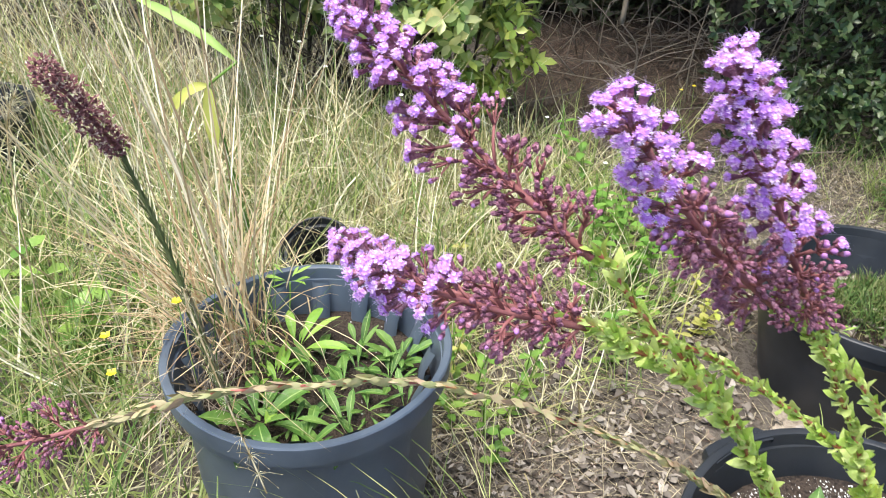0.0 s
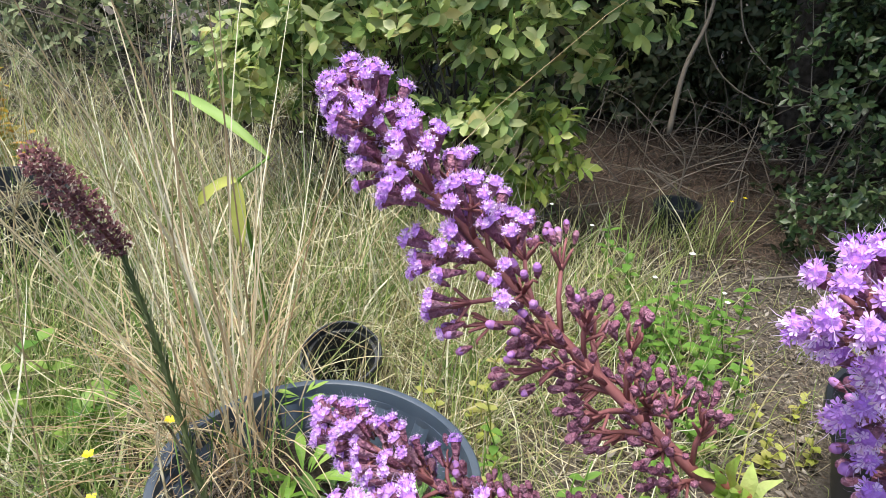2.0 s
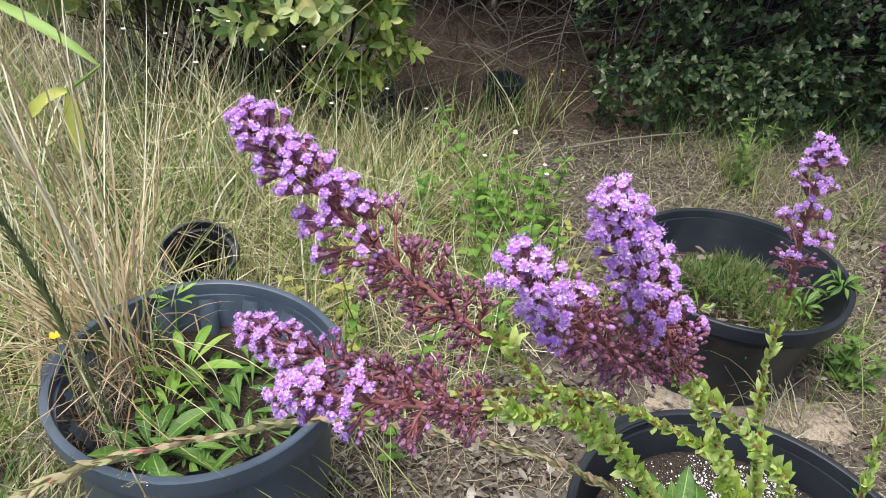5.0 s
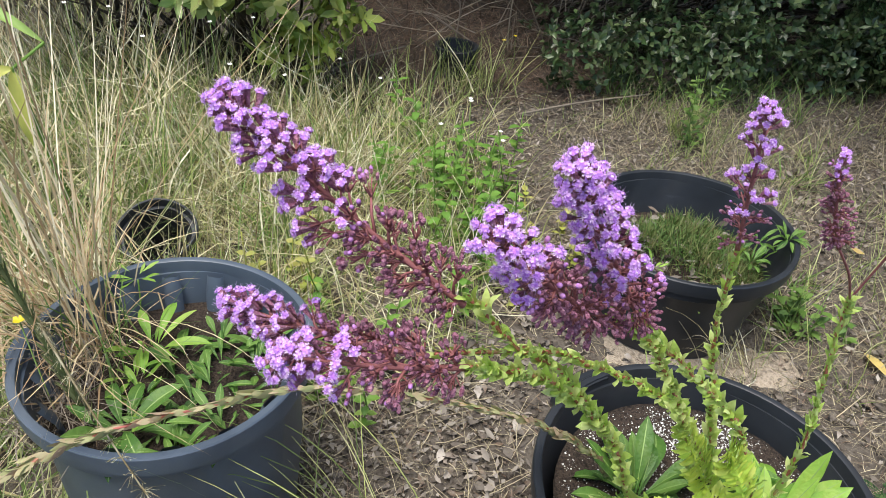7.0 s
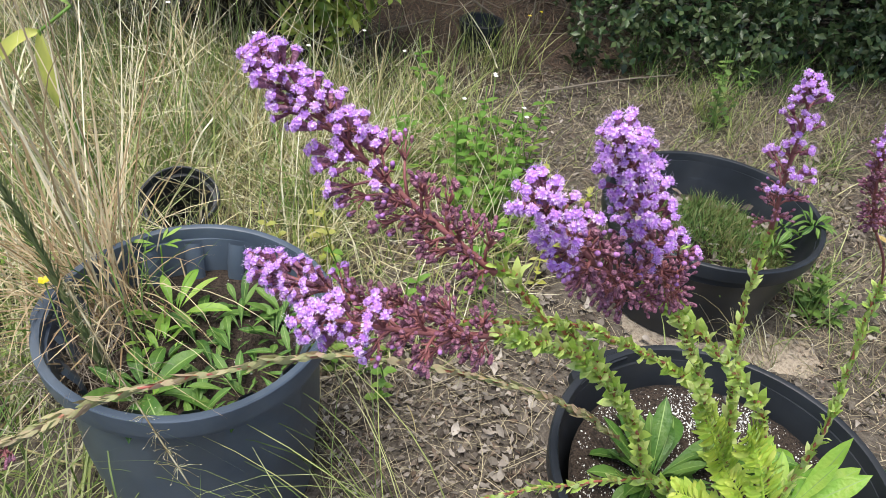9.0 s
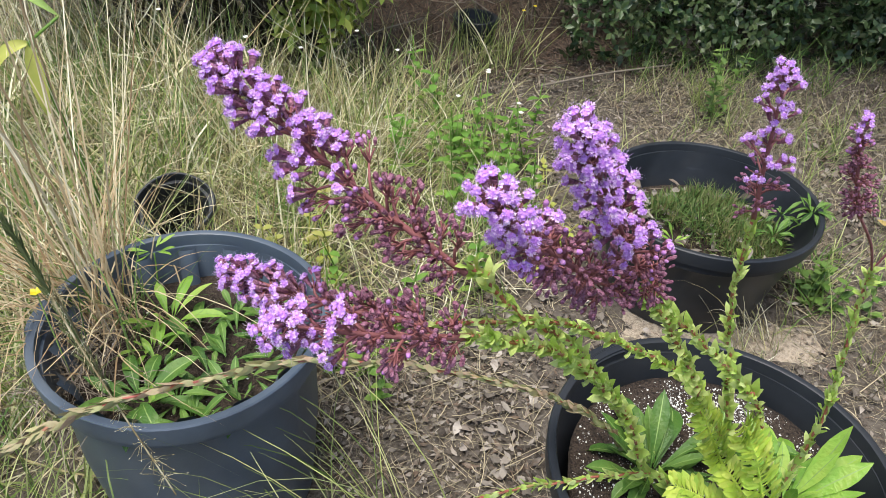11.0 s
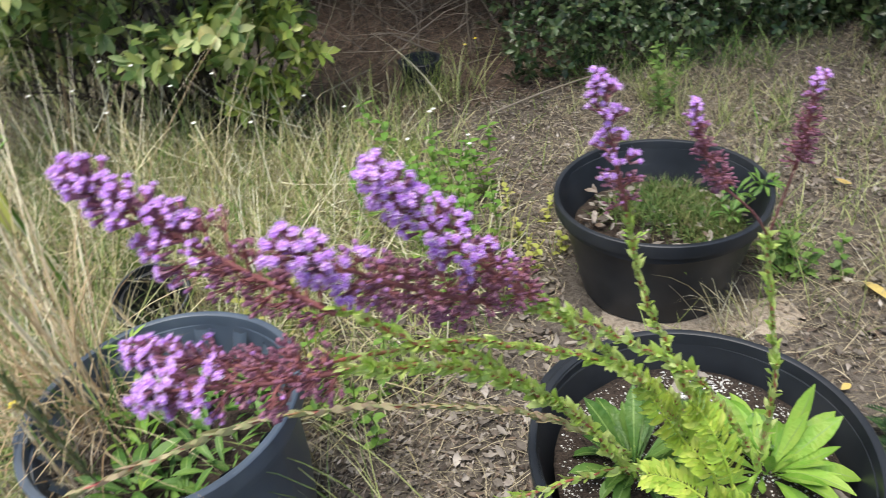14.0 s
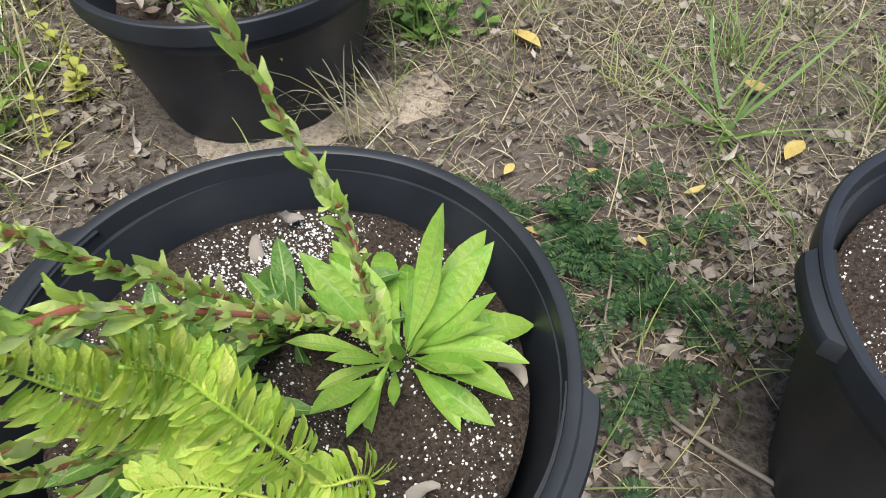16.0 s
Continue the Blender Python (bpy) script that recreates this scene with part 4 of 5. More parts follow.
# ---- plants in the low pot ----
moss = thing("needle_plants", "low mossy needle-leaved plants covering the pot soil", "moss", (0, 0, 0))
n = 6500
a, r = rng.uniform(0, 2 * np.pi, n), 0.175 * np.sqrt(rng.uniform(0, 1, n))
roots = np.column_stack([B[0] + 0.015 + r * np.cos(a), B[1] - 0.01 + r * np.sin(a) * 0.9, np.full(n, 0.165)])
keep = (r * np.cos(a) * 0.85 + r * np.sin(a) * 0.4 > -0.055 + rng.normal(0, 0.025, n))
roots, r = roots[keep], r[keep]
n = len(r)
hump = 1.0 - (r / 0.175) ** 2
roots[:, 2] += 0.05 * hump * rng.uniform(0.3, 1, n)
clump = ((np.arctan2(roots[:, 1] - B[1], roots[:, 0] - B[0]) + np.pi) / (2 * np.pi) * 6.99).astype(int)
for k in range(7):
    tuft = roots[clump == k]
    m = len(tuft)
    if m:
        tall = rng.uniform(0.7, 1.35)
        tagged(blades("tuft", tuft, rng.uniform(0.012, 0.05, m) * tall, rng.uniform(0.0012, 0.0035, m), rng.uniform(0.0, 1.4, m), rng.uniform(0, 1.2, m), M_MOSS, "", "", 3, parent=moss), kind="stuff")
herb = thing("seedlings", "bright green seedlings at the pot edge", "seedling", (0, 0, 0))
for k, (x, y, n, l0, l1, z) in enumerate(((1.1, 1.62, 8, 0.03, 0.05, 0.175), (1.16, 1.585, 10, 0.02, 0.035, 0.175), (1.33, 1.66, 16, 0.03, 0.05, 0.21), (1.38, 1.72, 14, 0.03, 0.05, 0.22), (1.25, 1.6, 8, 0.02, 0.035, 0.18), (1.1, 1.67, 9, 0.02, 0.04, 0.2), (1.42, 1.68, 14, 0.03, 0.05, 0.25), (1.46, 1.71, 12, 0.03, 0.045, 0.22))):
    rosette(herb, "leaf", (x, y, z), ROSETTES if k in (0, 1, 5) else DARKS, n, l0, l1, 80 + k, (0.1, 1.2))
for x, y, z in ((1.33, 1.66, 0.21), (1.38, 1.72, 0.22), (1.42, 1.68, 0.25), (1.46, 1.71, 0.22)):
    s = Shape()
    s.tube([(1.36, 1.7, 0.15), ((x + 1.36) / 2, (y + 1.7) / 2, z - 0.02), (x, y, z)], 0.0018, 5)
    part("stem", s, M_DARKLEAF, herb)

s = Shape()
g = random.Random(88)
for k in range(130):
    a, r = g.uniform(0, 6.28), 0.18 * math.sqrt(g.random())
    b = g.uniform(0, 6.28)
    s.leaf((B[0] + r * math.cos(a), B[1] + r * math.sin(a), 0.178 + g.uniform(0, 0.02)), (math.cos(b), math.sin(b), g.uniform(-0.2, 0.4)), (g.gauss(0, 0.4), g.gauss(0, 0.4), 1), g.uniform(0.015, 0.04), g.uniform(0.008, 0.018), g.uniform(-0.8, 0.8), 0.3, 3)
tagged(part("leaf_litter", s, M_LITTER, label="dry leaf scraps lying among the needle plants"), category="leaf litter", kind="stuff")

# ---- meadow ----


def field(x, y):
    """How thick the tall grass stands: dense on one side, thinning towards the path."""
    edge = np.clip((0.25 + 0.30 * np.clip(y - 1.5, 0, 1.2) - x) / 0.5, 0, 1)
    return edge


def far_field(x, y):
    """The straw lies thickest away from the weathered pot."""
    return field(x, y) * np.clip(0.12 + (y - 1.2) / 0.9, 0.12, 1.0)


def near_field(x, y):
    return field(x, y) * np.clip((2.3 - y) / 0.6, 0.0, 1.0)


def mid_field(x, y):
    return np.clip((1.0 - 0.9 * np.clip(1.95 - y, 0, 0.5) - x) / 0.35, 0.0, 1) * np.clip((x + 0.4) / 0.5, 0, 1) * np.clip((3.1 - y) / 0.5, 0, 1) * np.clip((y - 1.35) / 0.45, 0, 1)


def sparse(x, y):
    return np.clip((x - 0.9) / 0.5, 0.0, 1) * (0.45 + 0.55 * (np.sin(x * 5.3 + 1) * np.sin(y * 4.1) > 0.1)) * np.clip((3.2 - y) / 0.4, 0, 1)


def meadow(name, n, box, density, h, w, lean, bend, mat, label, clump=0.05, seg=5, lift=0.0):
    roots = sown(n, *box, clump, density)
    k = len(roots)
    roots[:, 2] += rng.uniform(0, 1, k) ** 1.5 * lift
    blades(name, roots, rng.uniform(*h, k), rng.uniform(*w, k), rng.uniform(*lean, k), rng.uniform(*bend, k), mat, label, "grass", seg)


meadow("dry_grass", 3900, (-3.0, 0.7, 0.95, 3.5), far_field, (0.18, 0.52), (0.0024, 0.006), (0.15, 1.3), (-0.4, 1.8), M_STRAW, "tall straw-coloured dry grass in thick tangles", 0.12)
meadow("lodged_grass", 9500, (-2.8, 0.8, 0.95, 3.4), far_field, (0.12, 0.45), (0.002, 0.0056), (0.5, 2.0), (-1.3, 1.3), M_STRAW, "lodged dry grass lying in a deep tangle", 0.14, 6, 0.26)
meadow("olive_grass", 6500, (-3.0, 0.8, 0.95, 3.4), field, (0.12, 0.42), (0.0025, 0.006), (0.15, 1.4), (-0.3, 1.5), M_OLIVE, "half-green grass among the dry stalks", 0.08, 5, 0.1)
meadow("near_grass", 4200, (-1.6, 0.4, 0.95, 2.3), near_field, (0.15, 0.48), (0.002, 0.0046), (0.05, 0.8), (-0.1, 1.5), M_OLIVE, "upright half-green grass beside the weathered pot", 0.035, 6)
meadow("tall_stalks", 420, (-2.6, 0.3, 1.3, 3.3), field, (0.5, 1.0), (0.0016, 0.0028), (0.05, 0.85), (-0.2, 0.7), M_BLEACHED, "long tan grass stalks standing above the meadow", 0.12, 7)
meadow("green_grass", 4500, (-2.6, 1.0, 1.2, 3.2), field, (0.15, 0.45), (0.003, 0.006), (0.1, 0.9), (0.2, 1.4), M_GREEN, "fresh green grass blades in the meadow", 0.035)
meadow("standing_grass", 700, (-3.2, -0.3, 2.5, 3.8), None, (0.35, 0.75), (0.003, 0.006), (0.0, 0.8), (0.0, 1.4), M_OLIVE, "tall half-green grass at the back of the meadow", 0.1, 6)
meadow("standing_grass", 1000, (-3.2, -0.1, 2.3, 3.6), None, (0.35, 0.8), (0.0025, 0.0045), (0.0, 0.9), (-0.2, 1.4), M_STRAW, "tall straw-coloured grass at the back of the meadow", 0.1, 6)
meadow("bush_grass", 600, (-0.3, 0.85, 2.3, 2.9), None, (0.15, 0.42), (0.0025, 0.005), (0.1, 1.1), (0.0, 1.4), M_OLIVE, "half-green grass standing before the shrub", 0.06, 6)
meadow("bush_grass", 1300, (-0.4, 0.85, 2.2, 2.9), None, (0.1, 0.4), (0.0018, 0.004), (0.3, 1.7), (-0.7, 1.3), M_STRAW, "dry grass standing before the shrub", 0.08, 6, 0.12)
meadow("short_dry_grass", 8000, (-0.2, 1.3, 1.35, 3.2), mid_field, (0.06, 0.3), (0.0018, 0.004), (0.3, 1.9), (-0.9, 1.4), M_STRAW, "short dry grass between the pots", 0.07, 5, 0.1)
meadow("short_dry_grass", 1500, (0.9, 2.8, 1.95, 3.15), None, (0.04, 0.15), (0.0012, 0.0026), (0.4, 1.8), (-0.6, 1.2), M_THATCH, "short dry grass before the hedge", 0.08, 4, 0.02)
meadow("short_green_grass", 6500, (-0.2, 1.4, 1.5, 3.3), mid_field, (0.08, 0.28), (0.002, 0.0042), (0.1, 1.1), (0.2, 1.5), M_OLIVE, "short half-green grass between the pots", 0.04)
meadow("sparse_tufts", 5200, (0.9, 3.6, 0.5, 3.3), sparse, (0.05, 0.2), (0.0013, 0.0026), (0.2, 1.3), (0.2, 1.5), M_THATCH, "sparse dry grass tufts on bare earth", 0.035)
meadow("sparse_green_tufts", 7600, (0.9, 3.6, 0.6, 3.3), sparse, (0.05, 0.2), (0.0016, 0.0032), (0.1, 1.0), (0.2, 1.3), M_OLIVE, "sparse green grass tufts on bare earth", 0.022)
meadow("hedge_grass", 380, (1.15, 3.4, 2.75, 3.1), None, (0.1, 0.3), (0.002, 0.004), (0.1, 0.9), (0.3, 1.5), M_GREEN, "green grass tussocks along the hedge foot", 0.03)



def straw_patch(x, y):
    return np.clip(0.25 + 0.9 * np.sin(x * 4.1 + 0.6 * np.sin(y * 5.0)) * np.sin(y * 4.7 + 1.1), 0.12, 1.0)


def green_patch(x, y):
    return np.clip(0.15 + np.sin(x * 6.3 + 2.0) * np.sin(y * 5.1 + x), 0.05, 1.0)


meadow("straw_mat", 13500, (1.4, 3.3, 0.5, 2.9), straw_patch, (0.04, 0.15), (0.0009, 0.0019), (1.0, 1.7), (-0.7, 0.7), M_THATCH, "matted fine dry grass lying on the earth", 0.06, 4, 0.015)
meadow("straw_mat", 3300, (1.4, 3.3, 0.5, 2.9), straw_patch, (0.05, 0.16), (0.001, 0.002), (0.6, 1.6), (-0.5, 1.0), M_STRAW, "pale dry grass standing loosely from the mat", 0.05, 5)
meadow("blade_tufts", 1100, (1.3, 3.3, 0.7, 2.6), green_patch, (0.08, 0.24), (0.0025, 0.005), (0.3, 1.2), (0.1, 1.0), M_GREEN, "fresh green grass blades in small tufts", 0.02, 6)
meadow("blade_tufts", 700, (1.3, 3.3, 0.7, 2.6), green_patch, (0.08, 0.22), (0.002, 0.004), (0.3, 1.2), (0.1, 1.0), M_OLIVE, "yellow-green grass blades in small tufts", 0.02, 6)

# pale sand spilt between the pots
for x, y, r in ((1.13, 1.63, 0.13), (1.36, 1.54, 0.09)):
    s = Shape()
    verts, faces = [], []
    for j in range(7):
        for k in range(26):
            a = 2 * math.pi * k / 26
            q = r * j / 6 * (1 + 0.45 * noise.noise(Vector((math.cos(a) * 1.3 + x, math.sin(a) * 1.3 + y, 2.0))))
            px, py = x + q * math.cos(a) * 1.3, y + q * math.sin(a) * 0.8
            verts.append((px, py, float(ground_z(px, py)) + (0.016 * (1 - (j / 6) ** 2) - 0.006 + 0.004 * noise.noise(Vector((px * 40, py * 40, 0))))))
    faces = [(j * 26 + k, j * 26 + (k + 1) % 26, (j + 1) * 26 + (k + 1) % 26, (j + 1) * 26 + k) for j in range(6) for k in range(26)]
    s.add(verts, faces)
    tagged(part("sand", s, M_SAND, label="pale sand spilt on the earth between pots"), category="sand", kind="stuff")

# thatch lying flat
n0 = 20000
roots = sown(n0, -2.0, 3.8, 0.45, 4.0, 0.0, lambda x, y: np.where(x > 1.2, 0.45, np.where(x > 0.3, 0.2, 1.0)))
n = len(roots)
roots[:, 2] += rng.uniform(0.004, 0.022, n)
blades("thatch", roots, rng.uniform(0.05, 0.2, n), rng.uniform(0.001, 0.002, n), rng.uniform(1.3, 1.6, n), rng.uniform(-0.2, 0.3, n), M_THATCH, "flat thatch of fallen straw on the earth", "straw", 4)
roots = sown(520, 0.25, 0.85, 0.8, 1.9)
n = len(roots)
roots[:, 2] += rng.uniform(0.004, 0.03, n)
blades("thatch", roots, rng.uniform(0.08, 0.3, n), rng.uniform(0.001, 0.002, n), rng.uniform(0.8, 1.6, n), rng.uniform(0.0, 1.2, n), M_THATCH, "loose straw heaped between the pots", "straw", 5)

roots = sown(11000, 0.55, 1.75, 2.95, 5.6)
n = len(roots)
roots[:, 2] += rng.uniform(0.004, 0.025, n)
blades("needle_litter", roots, rng.uniform(0.06, 0.2, n), rng.uniform(0.002, 0.005, n), rng.uniform(1.1, 1.6, n), rng.uniform(-0.1, 0.5, n), M_BROWNSTRAW, "dark brown needle litter under the trees", "litter", 3)

# dead leaves on the ground
s = Shape()
g = random.Random(91)
xy = np.concatenate([sown(15000, 0.2, 3.4, 0.4, 3.2), sown(2500, -0.5, 4.0, 3.0, 5.2), sown(6500, 0.9, 3.4, 1.9, 3.2), sown(1800, 1.0, 1.7, 0.5, 1.1), sown(2200, 0.3, 0.75, 0.75, 1.6)])
for x, y, z in xy:
    a = g.uniform(0, 6.28)
    s.leaf((x, y, z + g.uniform(0.008, 0.02)), (math.cos(a), math.sin(a), g.uniform(-0.25, 0.35)), (g.gauss(0, 0.35), g.gauss(0, 0.35), 1), g.uniform(0.006, 0.026), g.uniform(0.004, 0.012), g.uniform(-1.6, 1.6), g.uniform(-0.5, 0.7), 2, 0, 0.5, 0.12)
xy = np.concatenate([sown(420, 1.02, 1.5, 0.45, 1.05), sown(420, 0.55, 1.1, 1.2, 2.0), sown(500, 1.4, 2.6, 0.8, 2.4)])
for x, y, z in xy:
    a = g.uniform(0, 6.28)
    s.leaf((x, y, z + g.uniform(0.012, 0.026)), (math.cos(a), math.sin(a), g.uniform(-0.3, 0.35)), (g.gauss(0, 0.4), g.gauss(0, 0.4), 1), g.uniform(0.018, 0.042), g.uniform(0.01, 0.02), g.uniform(-1.6, 1.6), g.uniform(-0.6, 0.8), 4, 0, 0.5, 0.2)
tagged(part("leaf_litter", s, M_LITTER, label="brown and grey dead leaves littering the earth"), category="leaf litter", kind="stuff")

roots = sown(20000, 0.2, 3.0, 0.4, 2.9)
n = len(roots)
roots[:, 2] += rng.uniform(0.005, 0.022, n)
blades("debris", roots, rng.uniform(0.008, 0.06, n), rng.uniform(0.0009, 0.0024, n), rng.uniform(1.2, 1.7, n), rng.uniform(-0.9, 0.9, n), M_THATCH, "fine broken straw and plant debris on the earth", "debris", 3)
roots = sown(10000, 0.2, 3.0, 0.4, 2.9)
n = len(roots)
roots[:, 2] += rng.uniform(0.005, 0.02, n)
blades("debris", roots, rng.uniform(0.006, 0.05, n), rng.uniform(0.001, 0.003, n), rng.uniform(1.2, 1.7, n), rng.uniform(-0.9, 0.9, n), M_BROWNSTRAW, "dark broken twigs and needles on the earth", "debris", 3)

gold = [leaf_mesh("fallen_leaf", M_GOLD, 1.0, w, c, 0.2, 5, 0.5) for w, c in ((0.5, 0.4), (0.42, -0.5))]
for k, (x, y, sz) in enumerate(((1.618, 1.46, 0.075), (1.831, 1.119, 0.06), (1.762, 1.015, 0.06), (1.4, 1.06, 0.03), (1.45, 1.2, 0.028), (1.52, 1.07, 0.035), (1.35, 1.28, 0.03), (2.2, 1.5, 0.05), (1.3, 1.15, 0.03), (1.9, 1.9, 0.05))):
    ob = new("fallen_leaf", gold[k % 2])
    ob.matrix_basis = pose(x, y, float(ground_z(x, y)) + 0.02, 8, 12 * (-1) ** k, 47 * k) @ Matrix.Diagonal((sz, sz, sz, 1))
    tagged(ob, "curled yellow fallen leaf lying on straw", "fallen leaf", "fallen yellow leaves")


grey = [leaf_mesh("dry_leaf", M_LITTER, 1.0, w, c, 0.9, 7, 0.5, 0.22) for w, c in ((0.5, 1.5), (0.42, -1.3))]
for k, (x, y, z, sz) in enumerate([(0.998, 0.917, 0.279, 0.045), (0.966, 1.189, 0.279, 0.035), (0.92, 1.2, 0.279, 0.03), (1.0, 0.88, 0.278, 0.03), (1.25, 0.72, 0.307, 0.035), (1.22, 0.6, 0.307, 0.03), (0.89, 0.9, 0.278, 0.03)]):
    ob = new("dry_leaf", grey[k % 2])
    ob.matrix_basis = pose(x, y, z, 6, 10 * (-1) ** k, 71 * k) @ Matrix.Diagonal((sz, sz, sz, 1))
    tagged(ob, "curled grey dry leaf on dark potting mix", "dry leaf", "dry leaves on potting mix")


# ---- herbs ----
def herb_clump(name, label, places, mat, leaf, width, height, count, seed, category="herb"):
    """Upright herbs with opposite leaves."""
    g = random.Random(seed)
    t = thing(name, label, category, (0, 0, 0))
    for x, y in places:
        st, lv = Shape(), Shape()
        h = height * g.uniform(0.6, 1.2)
        z0 = float(ground_z(x, y))
        top = Vector((x + g.uniform(-0.06, 0.06), y + g.uniform(-0.06, 0.06), z0 + h))
        line = smooth_line([(x, y, z0), ((x + top.x) / 2 + g.uniform(-0.01, 0.01), (y + top.y) / 2, z0 + h * 0.55), top], 5)
        st.tube(line, 0.0016, 5)
        for k in range(count):
            u = 0.15 + 0.85 * k / count
            p = line[min(int(u * (len(line) - 1)), len(line) - 1)]
            a = k * 1.57 + g.uniform(-0.4, 0.4)
            for sg in (0, math.pi):
                lv.leaf(p, (math.cos(a + sg), math.sin(a + sg), g.uniform(-0.1, 0.6)), (0, 0, 1), leaf * g.uniform(0.6, 1.2) * (1.1 - 0.4 * u), width * g.uniform(0.7, 1.1), g.uniform(0.1, 0.8), 0.25, 3, 0, 0.45)
        stem = part("stem", st, mat, t)
        tagged(part("foliage", lv, mat, stem), kind="stuff")
    return t


def feathery_weed(name, label, places, mat, seed):
    """Low sprawling stems with leaves of many paired leaflets."""
    g = random.Random(seed)
    t = thing(name, label, "weed", (0, 0, 0))
    for x, y in places:
        st, lv = Shape(), Shape()
        z0 = float(ground_z(x, y))
        az = g.uniform(0, 6.28)
        reach = g.uniform(0.05, 0.12)
        line = smooth_line([(x, y, z0), (x + 0.5 * reach * math.cos(az), y + 0.5 * reach * math.sin(az), z0 + g.uniform(0.03, 0.05)), (x + reach * math.cos(az), y + reach * math.sin(az), z0 + g.uniform(0.03, 0.075))], 5)
        st.tube(line, 0.0011, 4)
        for k in range(g.randint(5, 8)):
            p = line[2 + (k * 2) % (len(line) - 2)]
            b = az + (1 if k % 2 else -1) * g.uniform(0.5, 1.3)
            d = Vector((math.cos(b), math.sin(b), g.uniform(0.0, 0.5))).normalized()
            up = Vector((g.gauss(0, 0.25), g.gauss(0, 0.25), 1))
            side = d.cross(up).normalized()
            L = g.uniform(0.028, 0.055)
            pairs = 10
            for i in range(pairs):
                v = (i + 0.6) / pairs
                c = p + d * L * v - Vector((0, 0, 0.35 * L * v * v))
                sz = L * 0.3 * math.sin(math.pi * (0.2 + 0.7 * v))
                for sg in (-1, 1):
                    lv.leaf(c, side * sg + d * 0.45, up, sz, sz * 0.4, 0.2, 0.15, 2, 0, 0.5)
        stem = part("stem", st, mat, t)
        tagged(part("foliage", lv, mat, stem), kind="stuff")
    return t


g = random.Random(5)
herb_clump("white_flowered_herb", "lime-green herb with tiny white flowers in the grass", [(0.72 + g.gauss(0, 0.12), 2.33 + g.gauss(0, 0.12)) for _ in range(16)], M_LIME, 0.05, 0.026, 0.3, 7, 101)
herb_clump("white_flowered_herb", "bright green herb growing among short dry grass", [(0.78 + g.gauss(0, 0.08), 2.02 + g.gauss(0, 0.1)) for _ in range(12)], M_LIME, 0.045, 0.024, 0.22, 7, 102)
herb_clump("green_seedling", "dark green bushy seedling standing in the litter", [(1.697 + g.gauss(0, 0.02), 2.6 + g.gauss(0, 0.02)) for _ in range(4)], M_GREEN, 0.045, 0.02, 0.22, 9, 103)
herb_clump("green_seedling", "dark green leafy weed beside the low pot", [(1.5 + g.gauss(0, 0.04), 1.6 + g.gauss(0, 0.035)) for _ in range(6)], M_GREEN, 0.045, 0.022, 0.1, 6, 104)
feathery_weed("creeping_weed", "dark green creeping weed mat with feathery leaves between the pots", [(1.25 + g.gauss(0, 0.085), 1.07 + g.gauss(0, 0.08)) for _ in range(56)], M_CREEP, 105)
herb_clump("yellowing_weed", "yellowing weed leaves between grass stems", [(0.3 + g.gauss(0, 0.12), 1.85 + g.gauss(0, 0.12)) for _ in range(14)], M_CHLOROTIC, 0.034, 0.022, 0.2, 3, 106, "weed")
herb_clump("yellowing_weed", "yellow-green weed beside the low pot", [(0.98 + g.gauss(0, 0.06), 1.95 + g.gauss(0, 0.12)) for _ in range(8)], M_CHLOROTIC, 0.03, 0.02, 0.1, 4, 107, "weed")
herb_clump("broad_weed", "bright green broad-leaved weed in tall grass", [(-0.45 + g.gauss(0, 0.12), 1.75 + g.gauss(0, 0.06)) for _ in range(8)], M_LIME, 0.07, 0.05, 0.3, 4, 108, "weed")
herb_clump("orange_shrub", "small shrub with orange and yellow leaves", [(-1.55 + g.gauss(0, 0.1), 3.0 + g.gauss(0, 0.1)) for _ in range(12)], M_ORANGE, 0.08, 0.035, 0.6, 8, 109, "shrub")
herb_clump("green_weed", "green leafy weed by the weathered pot", [(0.42 + g.gauss(0, 0.06), 1.62 + g.gauss(0, 0.07)) for _ in range(8)], M_LIME, 0.04, 0.02, 0.18, 5, 110, "weed")

STRAP_A, STRAP_B = (-0.1, 1.95, 0.6), (-0.165, 1.95, 0.55)
strap = thing("strap_leaf_weed", "broad strap-leaved weed yellowing at its lower leaves", "weed", (0, 0, 0))
for mat, label, base, along, up, length, width, curl in (
    (M_STRAP, "", STRAP_A, (-0.8, 0.15, 0.6), (0.2, -0.7, 0.7), 0.3, 0.024, 0.9),
    (M_CHLOROTIC, "yellow drooping leaf", STRAP_B, (0.05, -0.2, -0.5), (0.1, -1, 0.2), 0.15, 0.032, 0.3),
    (M_CHLOROTIC, "yellow drooping leaf", STRAP_B, (-0.8, -0.25, -0.25), (0, -0.6, 0.8), 0.12, 0.034, 1.1),
):
    s = Shape()
    s.leaf(base, along, up, length, width, curl, 0.5, 10, 0, 0.42, 0.12)
    part("leaf", s, mat, strap, label)
s = Shape()
s.tube([(STRAP_A[0], STRAP_A[1] + 0.02, 0.0), ((STRAP_A[0] + STRAP_B[0]) / 2, STRAP_A[1], 0.3), STRAP_B, STRAP_A], [0.006, 0.005, 0.004, 0.003], 6)
part("stem", s, M_LIME, strap)


